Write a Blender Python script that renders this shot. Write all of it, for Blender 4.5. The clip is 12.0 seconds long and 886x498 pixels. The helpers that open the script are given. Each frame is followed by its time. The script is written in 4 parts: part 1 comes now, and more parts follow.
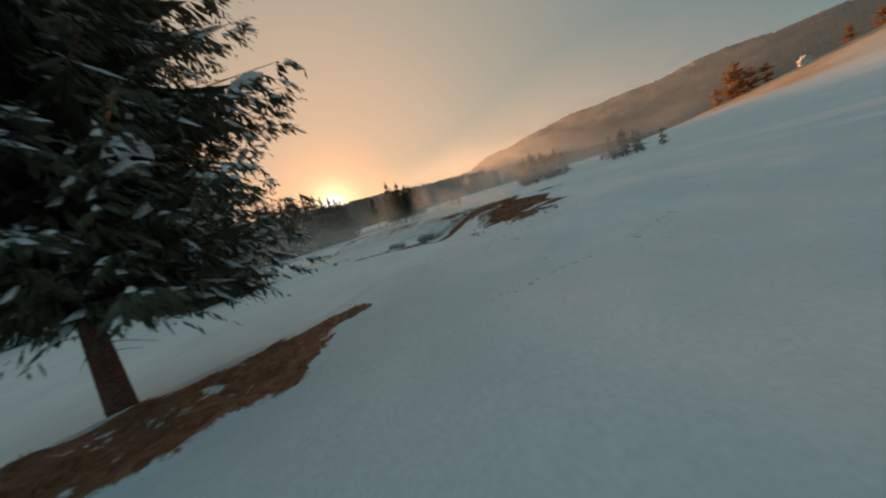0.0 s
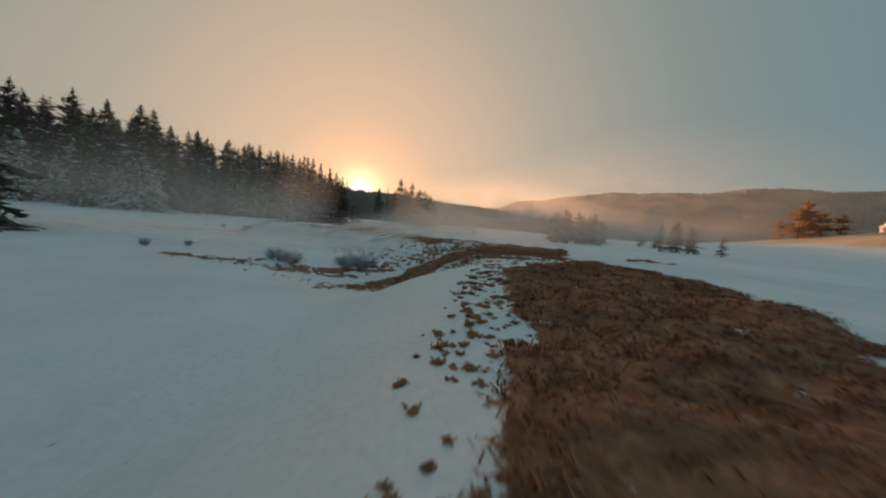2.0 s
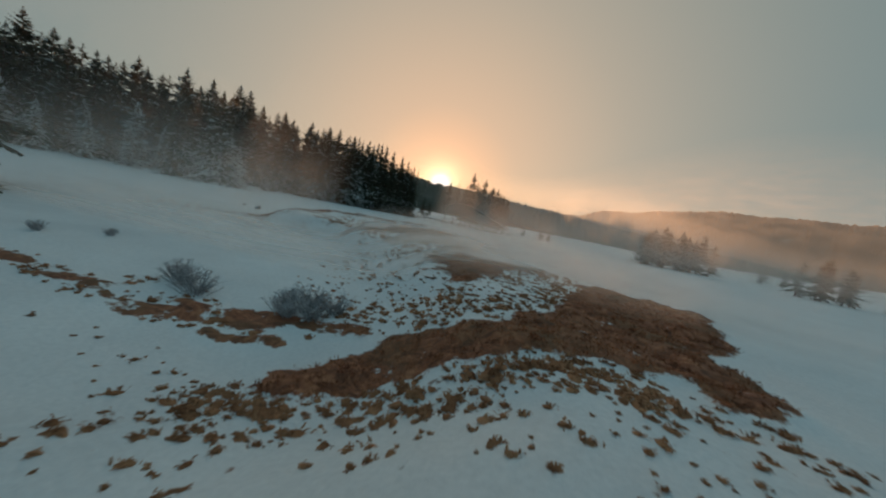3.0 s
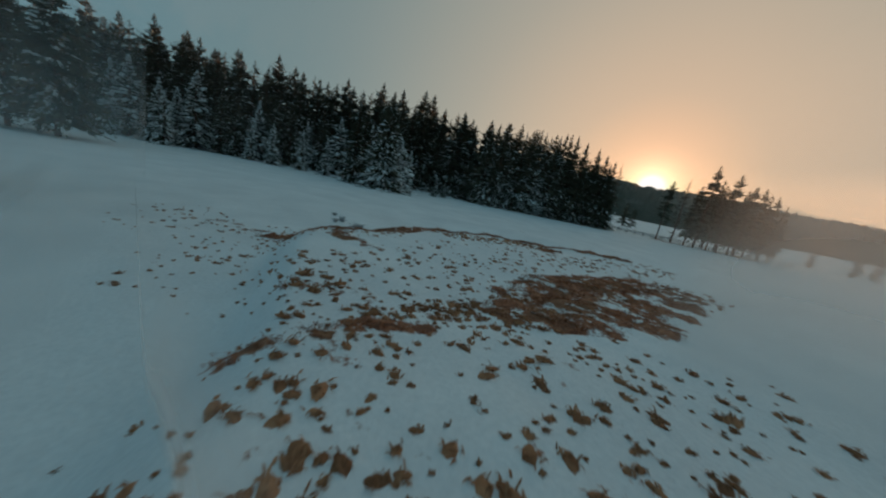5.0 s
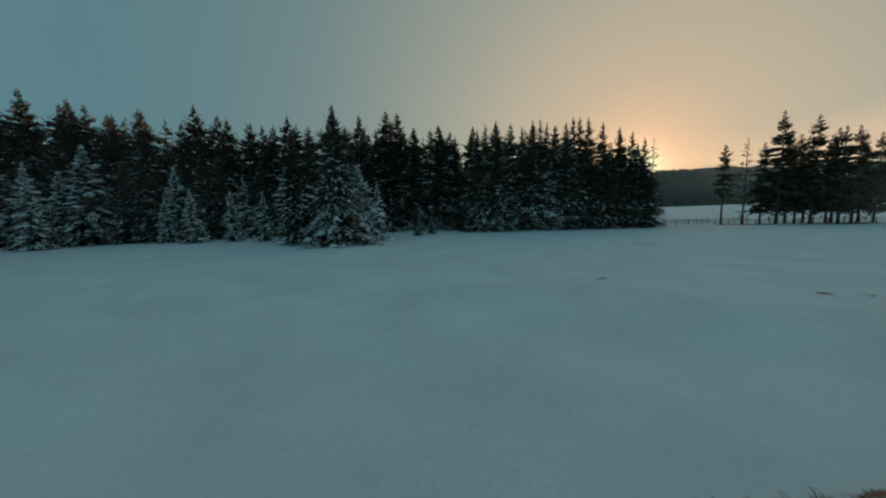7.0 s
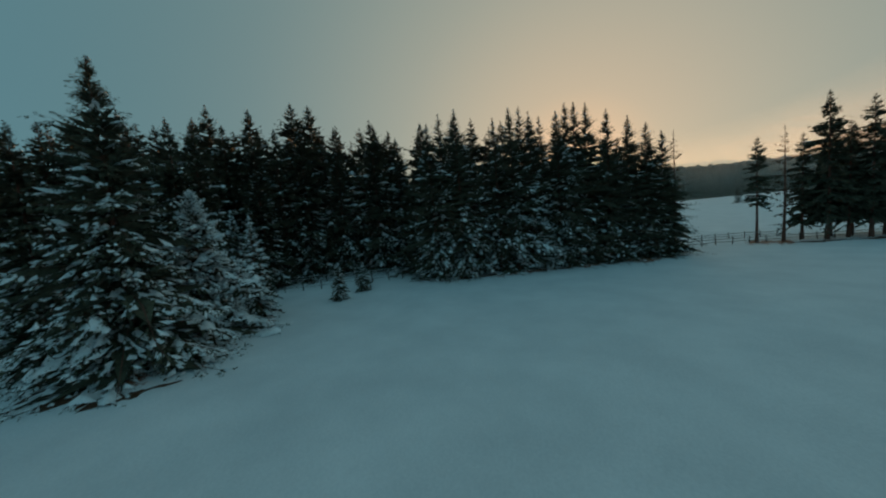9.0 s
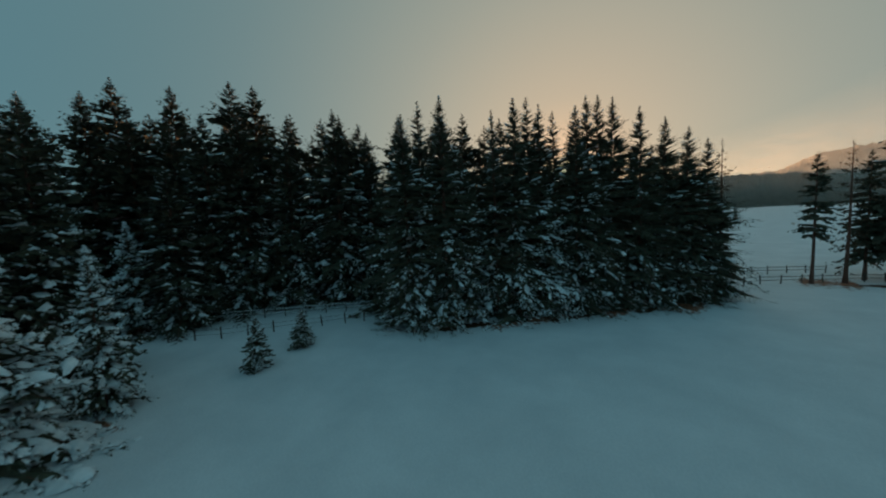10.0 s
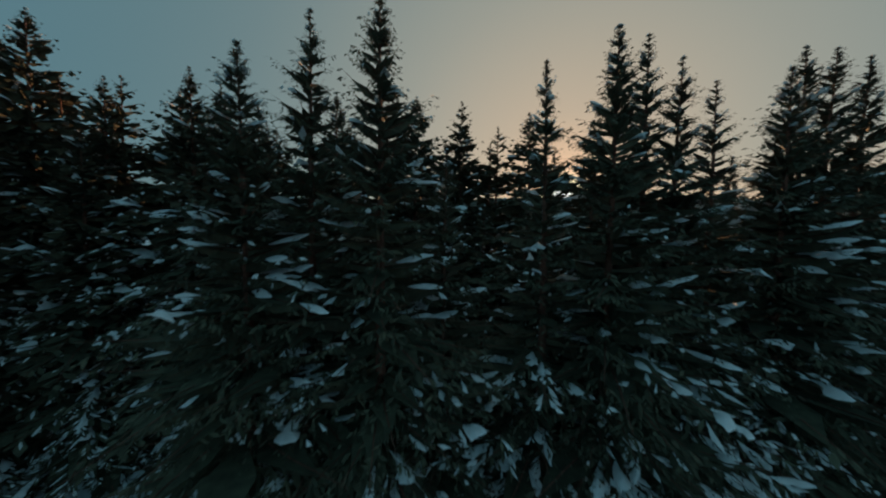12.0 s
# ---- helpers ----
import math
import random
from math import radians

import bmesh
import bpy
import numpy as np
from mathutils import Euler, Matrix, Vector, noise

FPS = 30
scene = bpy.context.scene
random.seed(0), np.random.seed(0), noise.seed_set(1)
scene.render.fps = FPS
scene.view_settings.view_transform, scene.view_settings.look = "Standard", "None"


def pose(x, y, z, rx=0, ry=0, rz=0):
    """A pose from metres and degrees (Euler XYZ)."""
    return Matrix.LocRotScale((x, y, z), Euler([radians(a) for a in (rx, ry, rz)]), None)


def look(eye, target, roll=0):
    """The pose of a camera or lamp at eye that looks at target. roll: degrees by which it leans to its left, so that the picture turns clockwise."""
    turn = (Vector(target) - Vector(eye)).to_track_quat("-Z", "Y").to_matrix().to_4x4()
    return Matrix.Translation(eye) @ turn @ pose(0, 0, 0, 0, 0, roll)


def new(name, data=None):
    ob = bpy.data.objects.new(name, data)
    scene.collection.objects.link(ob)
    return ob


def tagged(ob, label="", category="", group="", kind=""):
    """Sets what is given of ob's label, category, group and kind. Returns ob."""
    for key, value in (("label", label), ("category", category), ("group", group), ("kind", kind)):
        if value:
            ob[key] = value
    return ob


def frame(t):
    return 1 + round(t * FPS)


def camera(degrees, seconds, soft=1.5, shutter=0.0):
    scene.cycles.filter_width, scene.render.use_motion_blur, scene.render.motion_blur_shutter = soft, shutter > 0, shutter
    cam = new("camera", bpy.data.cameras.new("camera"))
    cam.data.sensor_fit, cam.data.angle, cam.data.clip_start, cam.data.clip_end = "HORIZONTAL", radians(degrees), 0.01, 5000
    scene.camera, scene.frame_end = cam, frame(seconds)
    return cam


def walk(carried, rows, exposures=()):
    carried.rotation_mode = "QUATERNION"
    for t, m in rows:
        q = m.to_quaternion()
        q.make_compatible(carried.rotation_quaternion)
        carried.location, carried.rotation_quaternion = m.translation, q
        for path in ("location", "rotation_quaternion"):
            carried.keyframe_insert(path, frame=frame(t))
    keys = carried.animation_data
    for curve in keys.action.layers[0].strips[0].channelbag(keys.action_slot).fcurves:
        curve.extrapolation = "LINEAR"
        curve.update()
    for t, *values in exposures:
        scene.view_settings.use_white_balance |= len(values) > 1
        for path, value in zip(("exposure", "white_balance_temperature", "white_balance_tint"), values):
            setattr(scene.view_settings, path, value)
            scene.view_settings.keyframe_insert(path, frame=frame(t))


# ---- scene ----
cam = camera(107.8, 12.0, soft=2.1, shutter=0.15)
METRES, EYE, TILT, LEAN, TURN = 140.0, 4.0, -8.0, 16.5, 0.0
ROWS = [
    (0.0, 0.0, 0.0, 0.0, 0.0, 0.0, -0.0),
    (0.5, 0.0038, 0.0466, 0.0019, -2.37, 2.21, -4.59),
    (1.0, 0.0077, 0.0887, 0.0064, -4.06, 3.82, -10.29),
    (1.5, 0.0139, 0.1248, 0.0137, -3.42, 4.56, -16.55),
    (2.0, 0.02, 0.1628, 0.0211, 0.21, 3.67, -21.91),
    (2.5, 0.0217, 0.1975, 0.0317, 6.29, 1.06, -26.32),
    (3.0, 0.0211, 0.2301, 0.0401, 13.9, -2.73, -29.49),
    (3.5, 0.0159, 0.264, 0.045, 22.41, -7.04, -30.78),
    (5.5, -0.0534, 0.4031, 0.0489, 55.55, -20.96, -25.09),
    (6.0, -0.0803, 0.4304, 0.0423, 55.03, -19.23, -22.08),
    (6.5, -0.1138, 0.462, 0.0344, 51.61, -16.39, -18.02),
    (7.0, -0.1446, 0.4905, 0.0317, 47.93, -13.52, -15.27),
    (9.0, -0.2683, 0.6234, 0.0419, 39.46, -9.74, -12.79),
    (9.5, -0.2948, 0.6593, 0.0478, 38.52, -9.66, -14.0),
    (10.0, -0.3206, 0.6956, 0.0548, 37.64, -9.03, -15.02),
    (10.5, -0.3455, 0.7315, 0.0607, 37.08, -7.72, -16.58),
    (11.0, -0.3701, 0.7668, 0.0672, 37.09, -7.07, -18.05),
    (11.5, -0.396, 0.8009, 0.0757, 37.16, -7.32, -18.4),
    (12.0, -0.421, 0.8328, 0.0853, 37.38, -7.71, -18.5),
]
EXPOSURES = [(0.0, 0.46, 7480, 18), (0.5, 0.48, 7150, 18), (1.5, 0.50, 7380, 18), (3.5, 0.42, 6950, 14), (5.5, 0.30, 6560, 9), (7.0, 0.25, 6320, 2), (9.0, 0.26, 6170, -1), (12.0, 0.15, 6060, 3)]
walk(cam, [(t, pose(0, 0, EYE, TILT, LEAN, TURN) @ pose(METRES * x, METRES * y, METRES * z, 90 + pitch, roll, yaw))
           for t, x, y, z, yaw, pitch, roll in ROWS], EXPOSURES)

# ---- light: low winter sun just behind a wooded ridge, clear sky ----
SUN_AZ, SUN_EL = 17.8, 4.8          # degrees left of +y, degrees up
SUN_DIR = Vector((-math.sin(radians(SUN_AZ)) * math.cos(radians(SUN_EL)), math.cos(radians(SUN_AZ)) * math.cos(radians(SUN_EL)), math.sin(radians(SUN_EL))))
world = bpy.data.worlds.new("winter_sky")
scene.world = world
world.use_nodes = True
wn, wl = world.node_tree.nodes, world.node_tree.links
wn.clear()
sky = wn.new("ShaderNodeTexSky")
sky.sky_type, sky.sun_disc = "NISHITA", False
sky.sun_elevation, sky.sun_rotation = radians(SUN_EL), radians(-SUN_AZ)
sky.altitude, sky.air_density, sky.dust_density, sky.ozone_density = 900, 1.0, 0.4, 1.6
# hazy glow round the sun, teal away from it
coord = wn.new("ShaderNodeTexCoord")
dot = wn.new("ShaderNodeVectorMath")
dot.operation = "DOT_PRODUCT"
dot.inputs[1].default_value = SUN_DIR
wl.new(coord.outputs["Generated"], dot.inputs[0])
angle = wn.new("ShaderNodeMath")
angle.operation = "ARCCOSINE"
angle.use_clamp = False
wl.new(dot.outputs["Value"], angle.inputs[0])
share = wn.new("ShaderNodeMath")
share.operation = "DIVIDE"
share.inputs[1].default_value = math.pi
wl.new(angle.outputs[0], share.inputs[0])
glow = wn.new("ShaderNodeValToRGB")
GLOW = [(0.0, (8.0, 4.6, 2.6)), (0.8, (5.0, 2.8, 1.6)), (2.1, (1.38, 0.76, 0.44)), (6.0, (0.80, 0.48, 0.28)), (13, (0.60, 0.44, 0.30)), (30, (0.362, 0.342, 0.276)), (52, (0.150, 0.216, 0.222)), (78, (0.098, 0.188, 0.218)), (180, (0.10, 0.25, 0.33))]
glow.color_ramp.interpolation = "B_SPLINE"
while len(glow.color_ramp.elements) < len(GLOW):
    glow.color_ramp.elements.new(0.5)
for element, (deg, rgb) in zip(glow.color_ramp.elements, GLOW):
    element.position, element.color = deg / 180, (*rgb, 1)
wl.new(share.outputs[0], glow.inputs["Fac"])
clear = wn.new("ShaderNodeBackground")
clear.inputs["Strength"].default_value = 0.06
wl.new(sky.outputs[0], clear.inputs["Color"])
back = wn.new("ShaderNodeBackground")
back.inputs["Strength"].default_value = 0.95
wl.new(glow.outputs["Color"], back.inputs["Color"])
both = wn.new("ShaderNodeMixShader")
both.inputs[0].default_value = 0.85
wl.new(clear.outputs[0], both.inputs[1])
wl.new(back.outputs[0], both.inputs[2])
out = wn.new("ShaderNodeOutputWorld")
wl.new(both.outputs[0], out.inputs["Surface"])

sun = new("sun", bpy.data.lights.new("sun", "SUN"))
sun.data.energy, sun.data.angle, sun.data.color = 5.0, radians(0.55), (1.0, 0.50, 0.23)
sun.matrix_world = look(SUN_DIR * 100, (0, 0, 0))


# ---- materials ----
def material(name, rough=0.8):
    mat = bpy.data.materials.new(name)
    mat.use_nodes = True
    bsdf = mat.node_tree.nodes["Principled BSDF"]
    bsdf.inputs["Roughness"].default_value = rough
    return mat, mat.node_tree.nodes, mat.node_tree.links, bsdf


def noise_ramp(nodes, links, scale, stops, detail=5.0, coords=None, rough=0.6):
    """A noise texture through a colour ramp; stops are (position, rgb)."""
    tex = nodes.new("ShaderNodeTexNoise")
    tex.inputs["Scale"].default_value, tex.inputs["Detail"].default_value, tex.inputs["Roughness"].default_value = scale, detail, rough
    if coords:
        links.new(coords, tex.inputs["Vector"])
    ramp = nodes.new("ShaderNodeValToRGB")
    while len(ramp.color_ramp.elements) < len(stops):
        ramp.color_ramp.elements.new(0.5)
    for element, (at, rgb) in zip(ramp.color_ramp.elements, stops):
        element.position, element.color = at, (*rgb, 1)
    links.new(tex.outputs["Fac"], ramp.inputs["Fac"])
    return tex, ramp.outputs["Color"]


def mix(nodes, links, fac, a, b, mode="MIX"):
    m = nodes.new("ShaderNodeMix")
    m.data_type, m.blend_type = "RGBA", mode
    for socket, value in ((m.inputs["Factor"], fac), (m.inputs["A"], a), (m.inputs["B"], b)):
        if isinstance(value, bpy.types.NodeSocket):
            links.new(value, socket)
        elif isinstance(value, (int, float)):
            socket.default_value = value
        else:
            socket.default_value = (*value, 1)
    return m.outputs["Result"]


def bump(nodes, links, bsdf, height, strength, distance):
    b = nodes.new("ShaderNodeBump")
    b.inputs["Strength"].default_value, b.inputs["Distance"].default_value = strength, distance
    links.new(height, b.inputs["Height"])
    links.new(b.outputs[0], bsdf.inputs["Normal"])


def speckled(name, stops, scale, rough=0.85, relief=0.5, depth=0.02, per_island=0.0):
    """A surface with grain and larger stains."""
    mat, nodes, links, bsdf = material(name, rough)
    geo = nodes.new("ShaderNodeNewGeometry")
    tex, colour = noise_ramp(nodes, links, scale, stops, coords=geo.outputs["Position"])
    _, stain = noise_ramp(nodes, links, scale * 0.13, [(0.3, (0.72, 0.72, 0.72)), (0.7, (1.15, 1.15, 1.15))], 3, geo.outputs["Position"])
    colour = mix(nodes, links, 1.0, colour, stain, "MULTIPLY")
    if per_island:
        ramp = nodes.new("ShaderNodeMapRange")
        ramp.inputs["To Min"].default_value, ramp.inputs["To Max"].default_value = 1 - per_island, 1 + per_island
        links.new(geo.outputs["Random Per Island"], ramp.inputs["Value"])
        colour = mix(nodes, links, 1.0, colour, ramp.outputs[0], "MULTIPLY")
    links.new(colour, bsdf.inputs["Base Color"])
    bsdf.inputs["Specular IOR Level"].default_value = 0.2
    bump(nodes, links, bsdf, tex.outputs["Fac"], relief, depth)
    return mat


M_NEEDLES = speckled("spruce_needles", [(0.3, (0.058, 0.056, 0.040)), (0.7, (0.115, 0.12, 0.078))], 3.0, 0.75, 0.2, 0.02, 0.35)
M_BARK = speckled("spruce_bark", [(0.3, (0.075, 0.034, 0.025)), (0.7, (0.23, 0.115, 0.085))], 14.0, 0.9, 0.9, 0.03)
M_SNOW_LOAD = speckled("snow_on_branches", [(0.3, (0.80, 0.82, 0.84)), (0.7, (0.90, 0.91, 0.92))], 6.0, 0.7, 0.5, 0.03)
M_FENCE = speckled("weathered_fence_wood", [(0.3, (0.055, 0.045, 0.038)), (0.7, (0.14, 0.115, 0.095))], 22.0, 0.9, 0.6, 0.01)
M_GRASS = speckled("dead_grass", [(0.3, (0.24, 0.100, 0.052)), (0.7, (0.51, 0.25, 0.135))], 2.2, 0.9, 0.2, 0.02, 0.25)
M_MAT = speckled("matted_dead_grass", [(0.3, (0.16, 0.046, 0.022)), (0.7, (0.46, 0.175, 0.085))], 1.1, 0.9, 0.2, 0.02, 0.45)
M_TWIGS = speckled("bare_twigs", [(0.3, (0.045, 0.03, 0.022)), (0.7, (0.12, 0.08, 0.05))], 5.0, 0.9, 0.2, 0.02, 0.3)
M_FROST_TWIGS = speckled("frosted_twigs", [(0.3, (0.18, 0.16, 0.155)), (0.6, (0.54, 0.53, 0.55))], 9.0, 0.9, 0.2, 0.02, 0.3)
M_LARCH = speckled("bare_larch_branches", [(0.3, (0.30, 0.15, 0.07)), (0.7, (0.52, 0.29, 0.14))], 2.0, 0.9, 0.2, 0.02, 0.3)
larch_nodes, larch_links = M_LARCH.node_tree.nodes, M_LARCH.node_tree.links
thin, leaf = larch_nodes.new("ShaderNodeBsdfTranslucent"), larch_nodes.new("ShaderNodeMixShader")
thin.inputs["Color"].default_value = (0.42, 0.26, 0.14, 1)
leaf.inputs[0].default_value = 0.55
larch_links.new(larch_nodes["Principled BSDF"].outputs[0], leaf.inputs[1])
larch_links.new(thin.outputs[0], leaf.inputs[2])
larch_links.new(leaf.outputs[0], larch_nodes["Material Output"].inputs["Surface"])
# snow of the prints, its grey standing for the shade in their dents
M_PRINT_SHADE = speckled("trodden_snow_shade", [(0.3, (0.40, 0.41, 0.43)), (0.7, (0.58, 0.60, 0.62))], 8.0, 0.9, 0.6, 0.02)
M_WALL = speckled("white_render", [(0.3, (0.70, 0.68, 0.64)), (0.7, (0.82, 0.80, 0.77))], 1.5, 0.85, 0.2, 0.02)
M_GLASS = material("window_glass", 0.1)[0]
M_GLASS.node_tree.nodes["Principled BSDF"].inputs["Base Color"].default_value = (0.03, 0.035, 0.04, 1)


def forest_hill_material(name, dark, light, snow):
    mat, nodes, links, bsdf = material(name, 0.95)
    geo = nodes.new("ShaderNodeNewGeometry")
    tex, colour = noise_ramp(nodes, links, 0.11, [(0.32, dark), (0.68, light)], 6, geo.outputs["Position"])
    # gaps take the third tone, on both hills close to the lighter trees
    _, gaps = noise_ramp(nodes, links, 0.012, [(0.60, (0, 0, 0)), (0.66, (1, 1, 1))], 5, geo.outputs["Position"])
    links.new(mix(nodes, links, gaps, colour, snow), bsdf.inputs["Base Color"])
    bump(nodes, links, bsdf, tex.outputs["Fac"], 1.0, 6.0)
    return mat


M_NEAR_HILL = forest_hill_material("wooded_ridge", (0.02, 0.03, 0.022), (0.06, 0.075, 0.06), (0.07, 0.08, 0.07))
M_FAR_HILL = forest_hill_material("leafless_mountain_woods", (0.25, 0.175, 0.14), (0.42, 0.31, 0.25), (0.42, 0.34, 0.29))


def ground_material():
    mat, nodes, links, bsdf = material("snow_and_dead_grass", 0.75)
    geo = nodes.new("ShaderNodeNewGeometry")
    pos = geo.outputs["Position"]
    grain, snow = noise_ramp(nodes, links, 9.0, [(0.3, (0.72, 0.745, 0.77)), (0.7, (0.82, 0.84, 0.86))], 8, pos)
    _, drift = noise_ramp(nodes, links, 0.22, [(0.3, (0.88, 0.89, 0.90)), (0.7, (1.04, 1.04, 1.04))], 4, pos)
    snow = mix(nodes, links, 1.0, snow, drift, "MULTIPLY")
    blades, straw = noise_ramp(nodes, links, 2.2, [(0.32, (0.065, 0.022, 0.012)), (0.5, (0.27, 0.088, 0.043)), (0.66, (0.49, 0.20, 0.10))], 9, pos, 0.72)
    blades.inputs["Distortion"].default_value = 1.2
    _, moss = noise_ramp(nodes, links, 0.5, [(0.45, (0, 0, 0)), (0.7, (0.6, 0.6, 0.6))], 3, pos)
    straw = mix(nodes, links, moss, straw, (0.12, 0.078, 0.036))
    # far slope: pale dry grass with the low sun's orange put into its colour
    _, sunlit_dry = noise_ramp(nodes, links, 0.05, [(0.35, (0.50, 0.30, 0.17)), (0.65, (0.68, 0.46, 0.29))], 6, pos)
    sunlit_hay = nodes.new("ShaderNodeAttribute")
    sunlit_hay.attribute_name = "sunlit_hay"
    straw = mix(nodes, links, sunlit_hay.outputs["Fac"], straw, sunlit_dry)
    mask = nodes.new("ShaderNodeAttribute")
    mask.attribute_name = "bare"
    fine = nodes.new("ShaderNodeTexNoise")
    fine.inputs["Scale"].default_value, fine.inputs["Detail"].default_value, fine.inputs["Roughness"].default_value = 2.1, 7, 0.68
    links.new(pos, fine.inputs["Vector"])
    edge = nodes.new("ShaderNodeMath")
    edge.operation = "MULTIPLY_ADD"
    edge.inputs[1].default_value = 2.0
    links.new(fine.outputs["Fac"], edge.inputs[0])
    links.new(mask.outputs["Fac"], edge.inputs[2])
    cut = nodes.new("ShaderNodeMapRange")
    cut.inputs["From Min"].default_value, cut.inputs["From Max"].default_value = 1.52, 1.66
    links.new(edge.outputs[0], cut.inputs["Value"])
    links.new(mix(nodes, links, cut.outputs[0], snow, straw), bsdf.inputs["Base Color"])
    bump(nodes, links, bsdf, grain.outputs["Fac"], 0.35, 0.06)
    return mat


M_GROUND = ground_material()


# ---- helpers for meshes ----
def mesh_from(name, verts, faces, mat, smooth=False):
    me = bpy.data.meshes.new(name)
    me.from_pydata(verts if isinstance(verts, list) else [tuple(v) for v in verts], [], faces)
    me.materials.append(mat)
    if smooth:
        me.polygons.foreach_set("use_smooth", [True] * len(me.polygons))
    me.update()
    return me


def part(name, me, parent, label=""):
    ob = new(name, me)
    ob.parent = parent
    return tagged(ob, label)


def bm_mesh(name, bm, mat, smooth=False):
    me = bpy.data.meshes.new(name)
    bm.to_mesh(me)
    bm.free()
    me.materials.append(mat)
    if smooth:
        me.polygons.foreach_set("use_smooth", [True] * len(me.polygons))
    return me


def add_box(bm, size, at=(0, 0, 0), rot=(0, 0, 0), bevel=0.0):
    made = bmesh.ops.create_cube(bm, size=1.0, matrix=pose(*at, *rot) @ Matrix.Diagonal((*size, 1)))
    if bevel:
        edges = list({e for v in made["verts"] for e in v.link_edges})
        bmesh.ops.bevel(bm, geom=edges, offset=bevel, segments=1, affect="EDGES")


def smooth(a, b, v):
    t = min(1.0, max(0.0, (v - a) / (b - a)))
    return t * t * (3 - 2 * t)


# ---- terrain ----
BANK_Y = (-60, -10, 4, 8, 11.5, 16, 24, 33, 38, 44, 50, 54, 56.5, 58, 61, 65, 68.5, 73, 77, 88, 105, 130, 160)
BANK_X = (-40, -24, -14.5, -10.4, -6.2, -3.4, 2.0, 1.8, 3.4, 1.0, -4, -10, -17, -19.4, -19.8, -20.6, -20.2, -18.8, -17.0, -17, -8, 15, 50)



def base_height(x, y):
    """The lie of the land, without small relief: valley floor, the terrace with its bank, the slope with the house."""
    xb = np.interp(y, BANK_Y, BANK_X)
    step = smooth(-3.4, 1.2, x - xb)
    fade = 1 - 0.75 * smooth(85, 150, y)
    fade *= 0.55 + 0.45 * smooth(4, 22, y)
    h = 0.35 + 1.35 * step * fade
    h += 0.30 * math.exp(-((x - 8.0) / 2.6) ** 2 - ((y - 31) / 7) ** 2)
    h += 0.25 * math.exp(-((x - 15) / 5) ** 2 - ((y - 43) / 6) ** 2)
    h -= 0.55 * math.exp(-((x + 2) / 4.5) ** 2 - ((y - 38.5) / 3.2) ** 2)
    h += 0.12 * math.exp(-((x + 17.5) / 4) ** 2 - ((y - 66) / 9) ** 2)
    h += 0.40 * math.exp(-((x + 21) / 7) ** 2 - ((y - 87) / 5) ** 2) - 0.5 * math.exp(-((x + 30) / 7) ** 2 - ((y - 76) / 8) ** 2)
    if x > 110:
        h += 38.0 * smooth(120, 330, x) * (1 - 0.85 * smooth(150, 430, y)) + 10 * smooth(330, 900, x)
    far = smooth(180, 420, y)
    h += far * 3.0 * (1 + math.sin(x * 0.011 + 1.0) * 0.6)
    return h


def height(x, y):
    h = base_height(x, y)
    if -60 < x < 60 and -40 < y < 200:
        h += smooth(-46, -32, x) * (0.16 * noise.noise((x * 0.13, y * 0.13, 3.1)) + 0.05 * noise.noise((x * 0.55, y * 0.55, 7.7)) * (1 - smooth(84, 110, y)))
    return h


def capsule(x, y, pts, r):
    """1 on the line through pts, falling to 0 at r."""
    best = 9e9
    for (ax, ay), (bx, by) in zip(pts, pts[1:]):
        dx, dy = bx - ax, by - ay
        u = max(0.0, min(1.0, ((x - ax) * dx + (y - ay) * dy) / (dx * dx + dy * dy)))
        best = min(best, math.hypot(x - ax - u * dx, y - ay - u * dy))
    return max(0.0, 1 - best / r)


# bare strips of dead grass: a line, its half width, how bare
BARE = [
    ([(-11.9, 38.1), (-8.6, 38.2), (-6.4, 38.7), (-4.6, 39.5)], 0.36, 0.8),
    ([(-7.4, 8.4), (-5.6, 9.9), (-4.2, 11.2)], 0.6, 1.05),
    ([(-5.8, 39.6), (-4.3, 40.1)], 0.5, 0.9),
    ([(-4.0, 40.2), (-1.6, 41.2)], 0.6, 1.05),
    ([(-4.3, 39.0), (-2.6, 39.6)], 0.35, 0.85),
    ([(-11.8, 55.4), (-10.6, 57.4), (-9.2, 59.8)], 1.2, 0.36),
    ([(-25.7, 55.2), (-22.5, 57.2), (-17.0, 59.0)], 1.2, 0.50),
    ([(-22.4, 57.5), (-18.9, 59.4), (-18.7, 62.0), (-19.5, 64.6)], 0.7, 0.8),
    ([(-15.9, 58.9), (-15.3, 59.6)], 0.4, 0.62),
    ([(-19.5, 70.4), (-18.3, 72.8), (-16.8, 75), (-15.2, 77.3), (-13.0, 79.4)], 0.7, 0.95),
    ([(-20.8, 74.2), (-19.6, 75.9)], 0.7, 0.8),
    ([(-20.2, 91), (-19.0, 92.6)], 0.4, 0.75),
    ([(-30.2, 88.2), (-29.2, 89.2)], 0.5, 0.72),
    ([(12.6, 42.2), (15.5, 42.8)], 0.45, 0.95),
    ([(-10.4, 53.4), (-9.2, 57.0)], 0.5, 0.62),
    ([(-70.5, 89.5), (-66.0, 87.6)], 3.2, 1.0),
    ([(-73.6, 99.2), (-71.6, 98.6)], 2.0, 1.0),
    ([(-68.6, 118.0), (-43.8, 142.4)], 1.5, 1.1),
    ([(-34, 159.5), (-10, 171)], 1.6, 0.95),
]
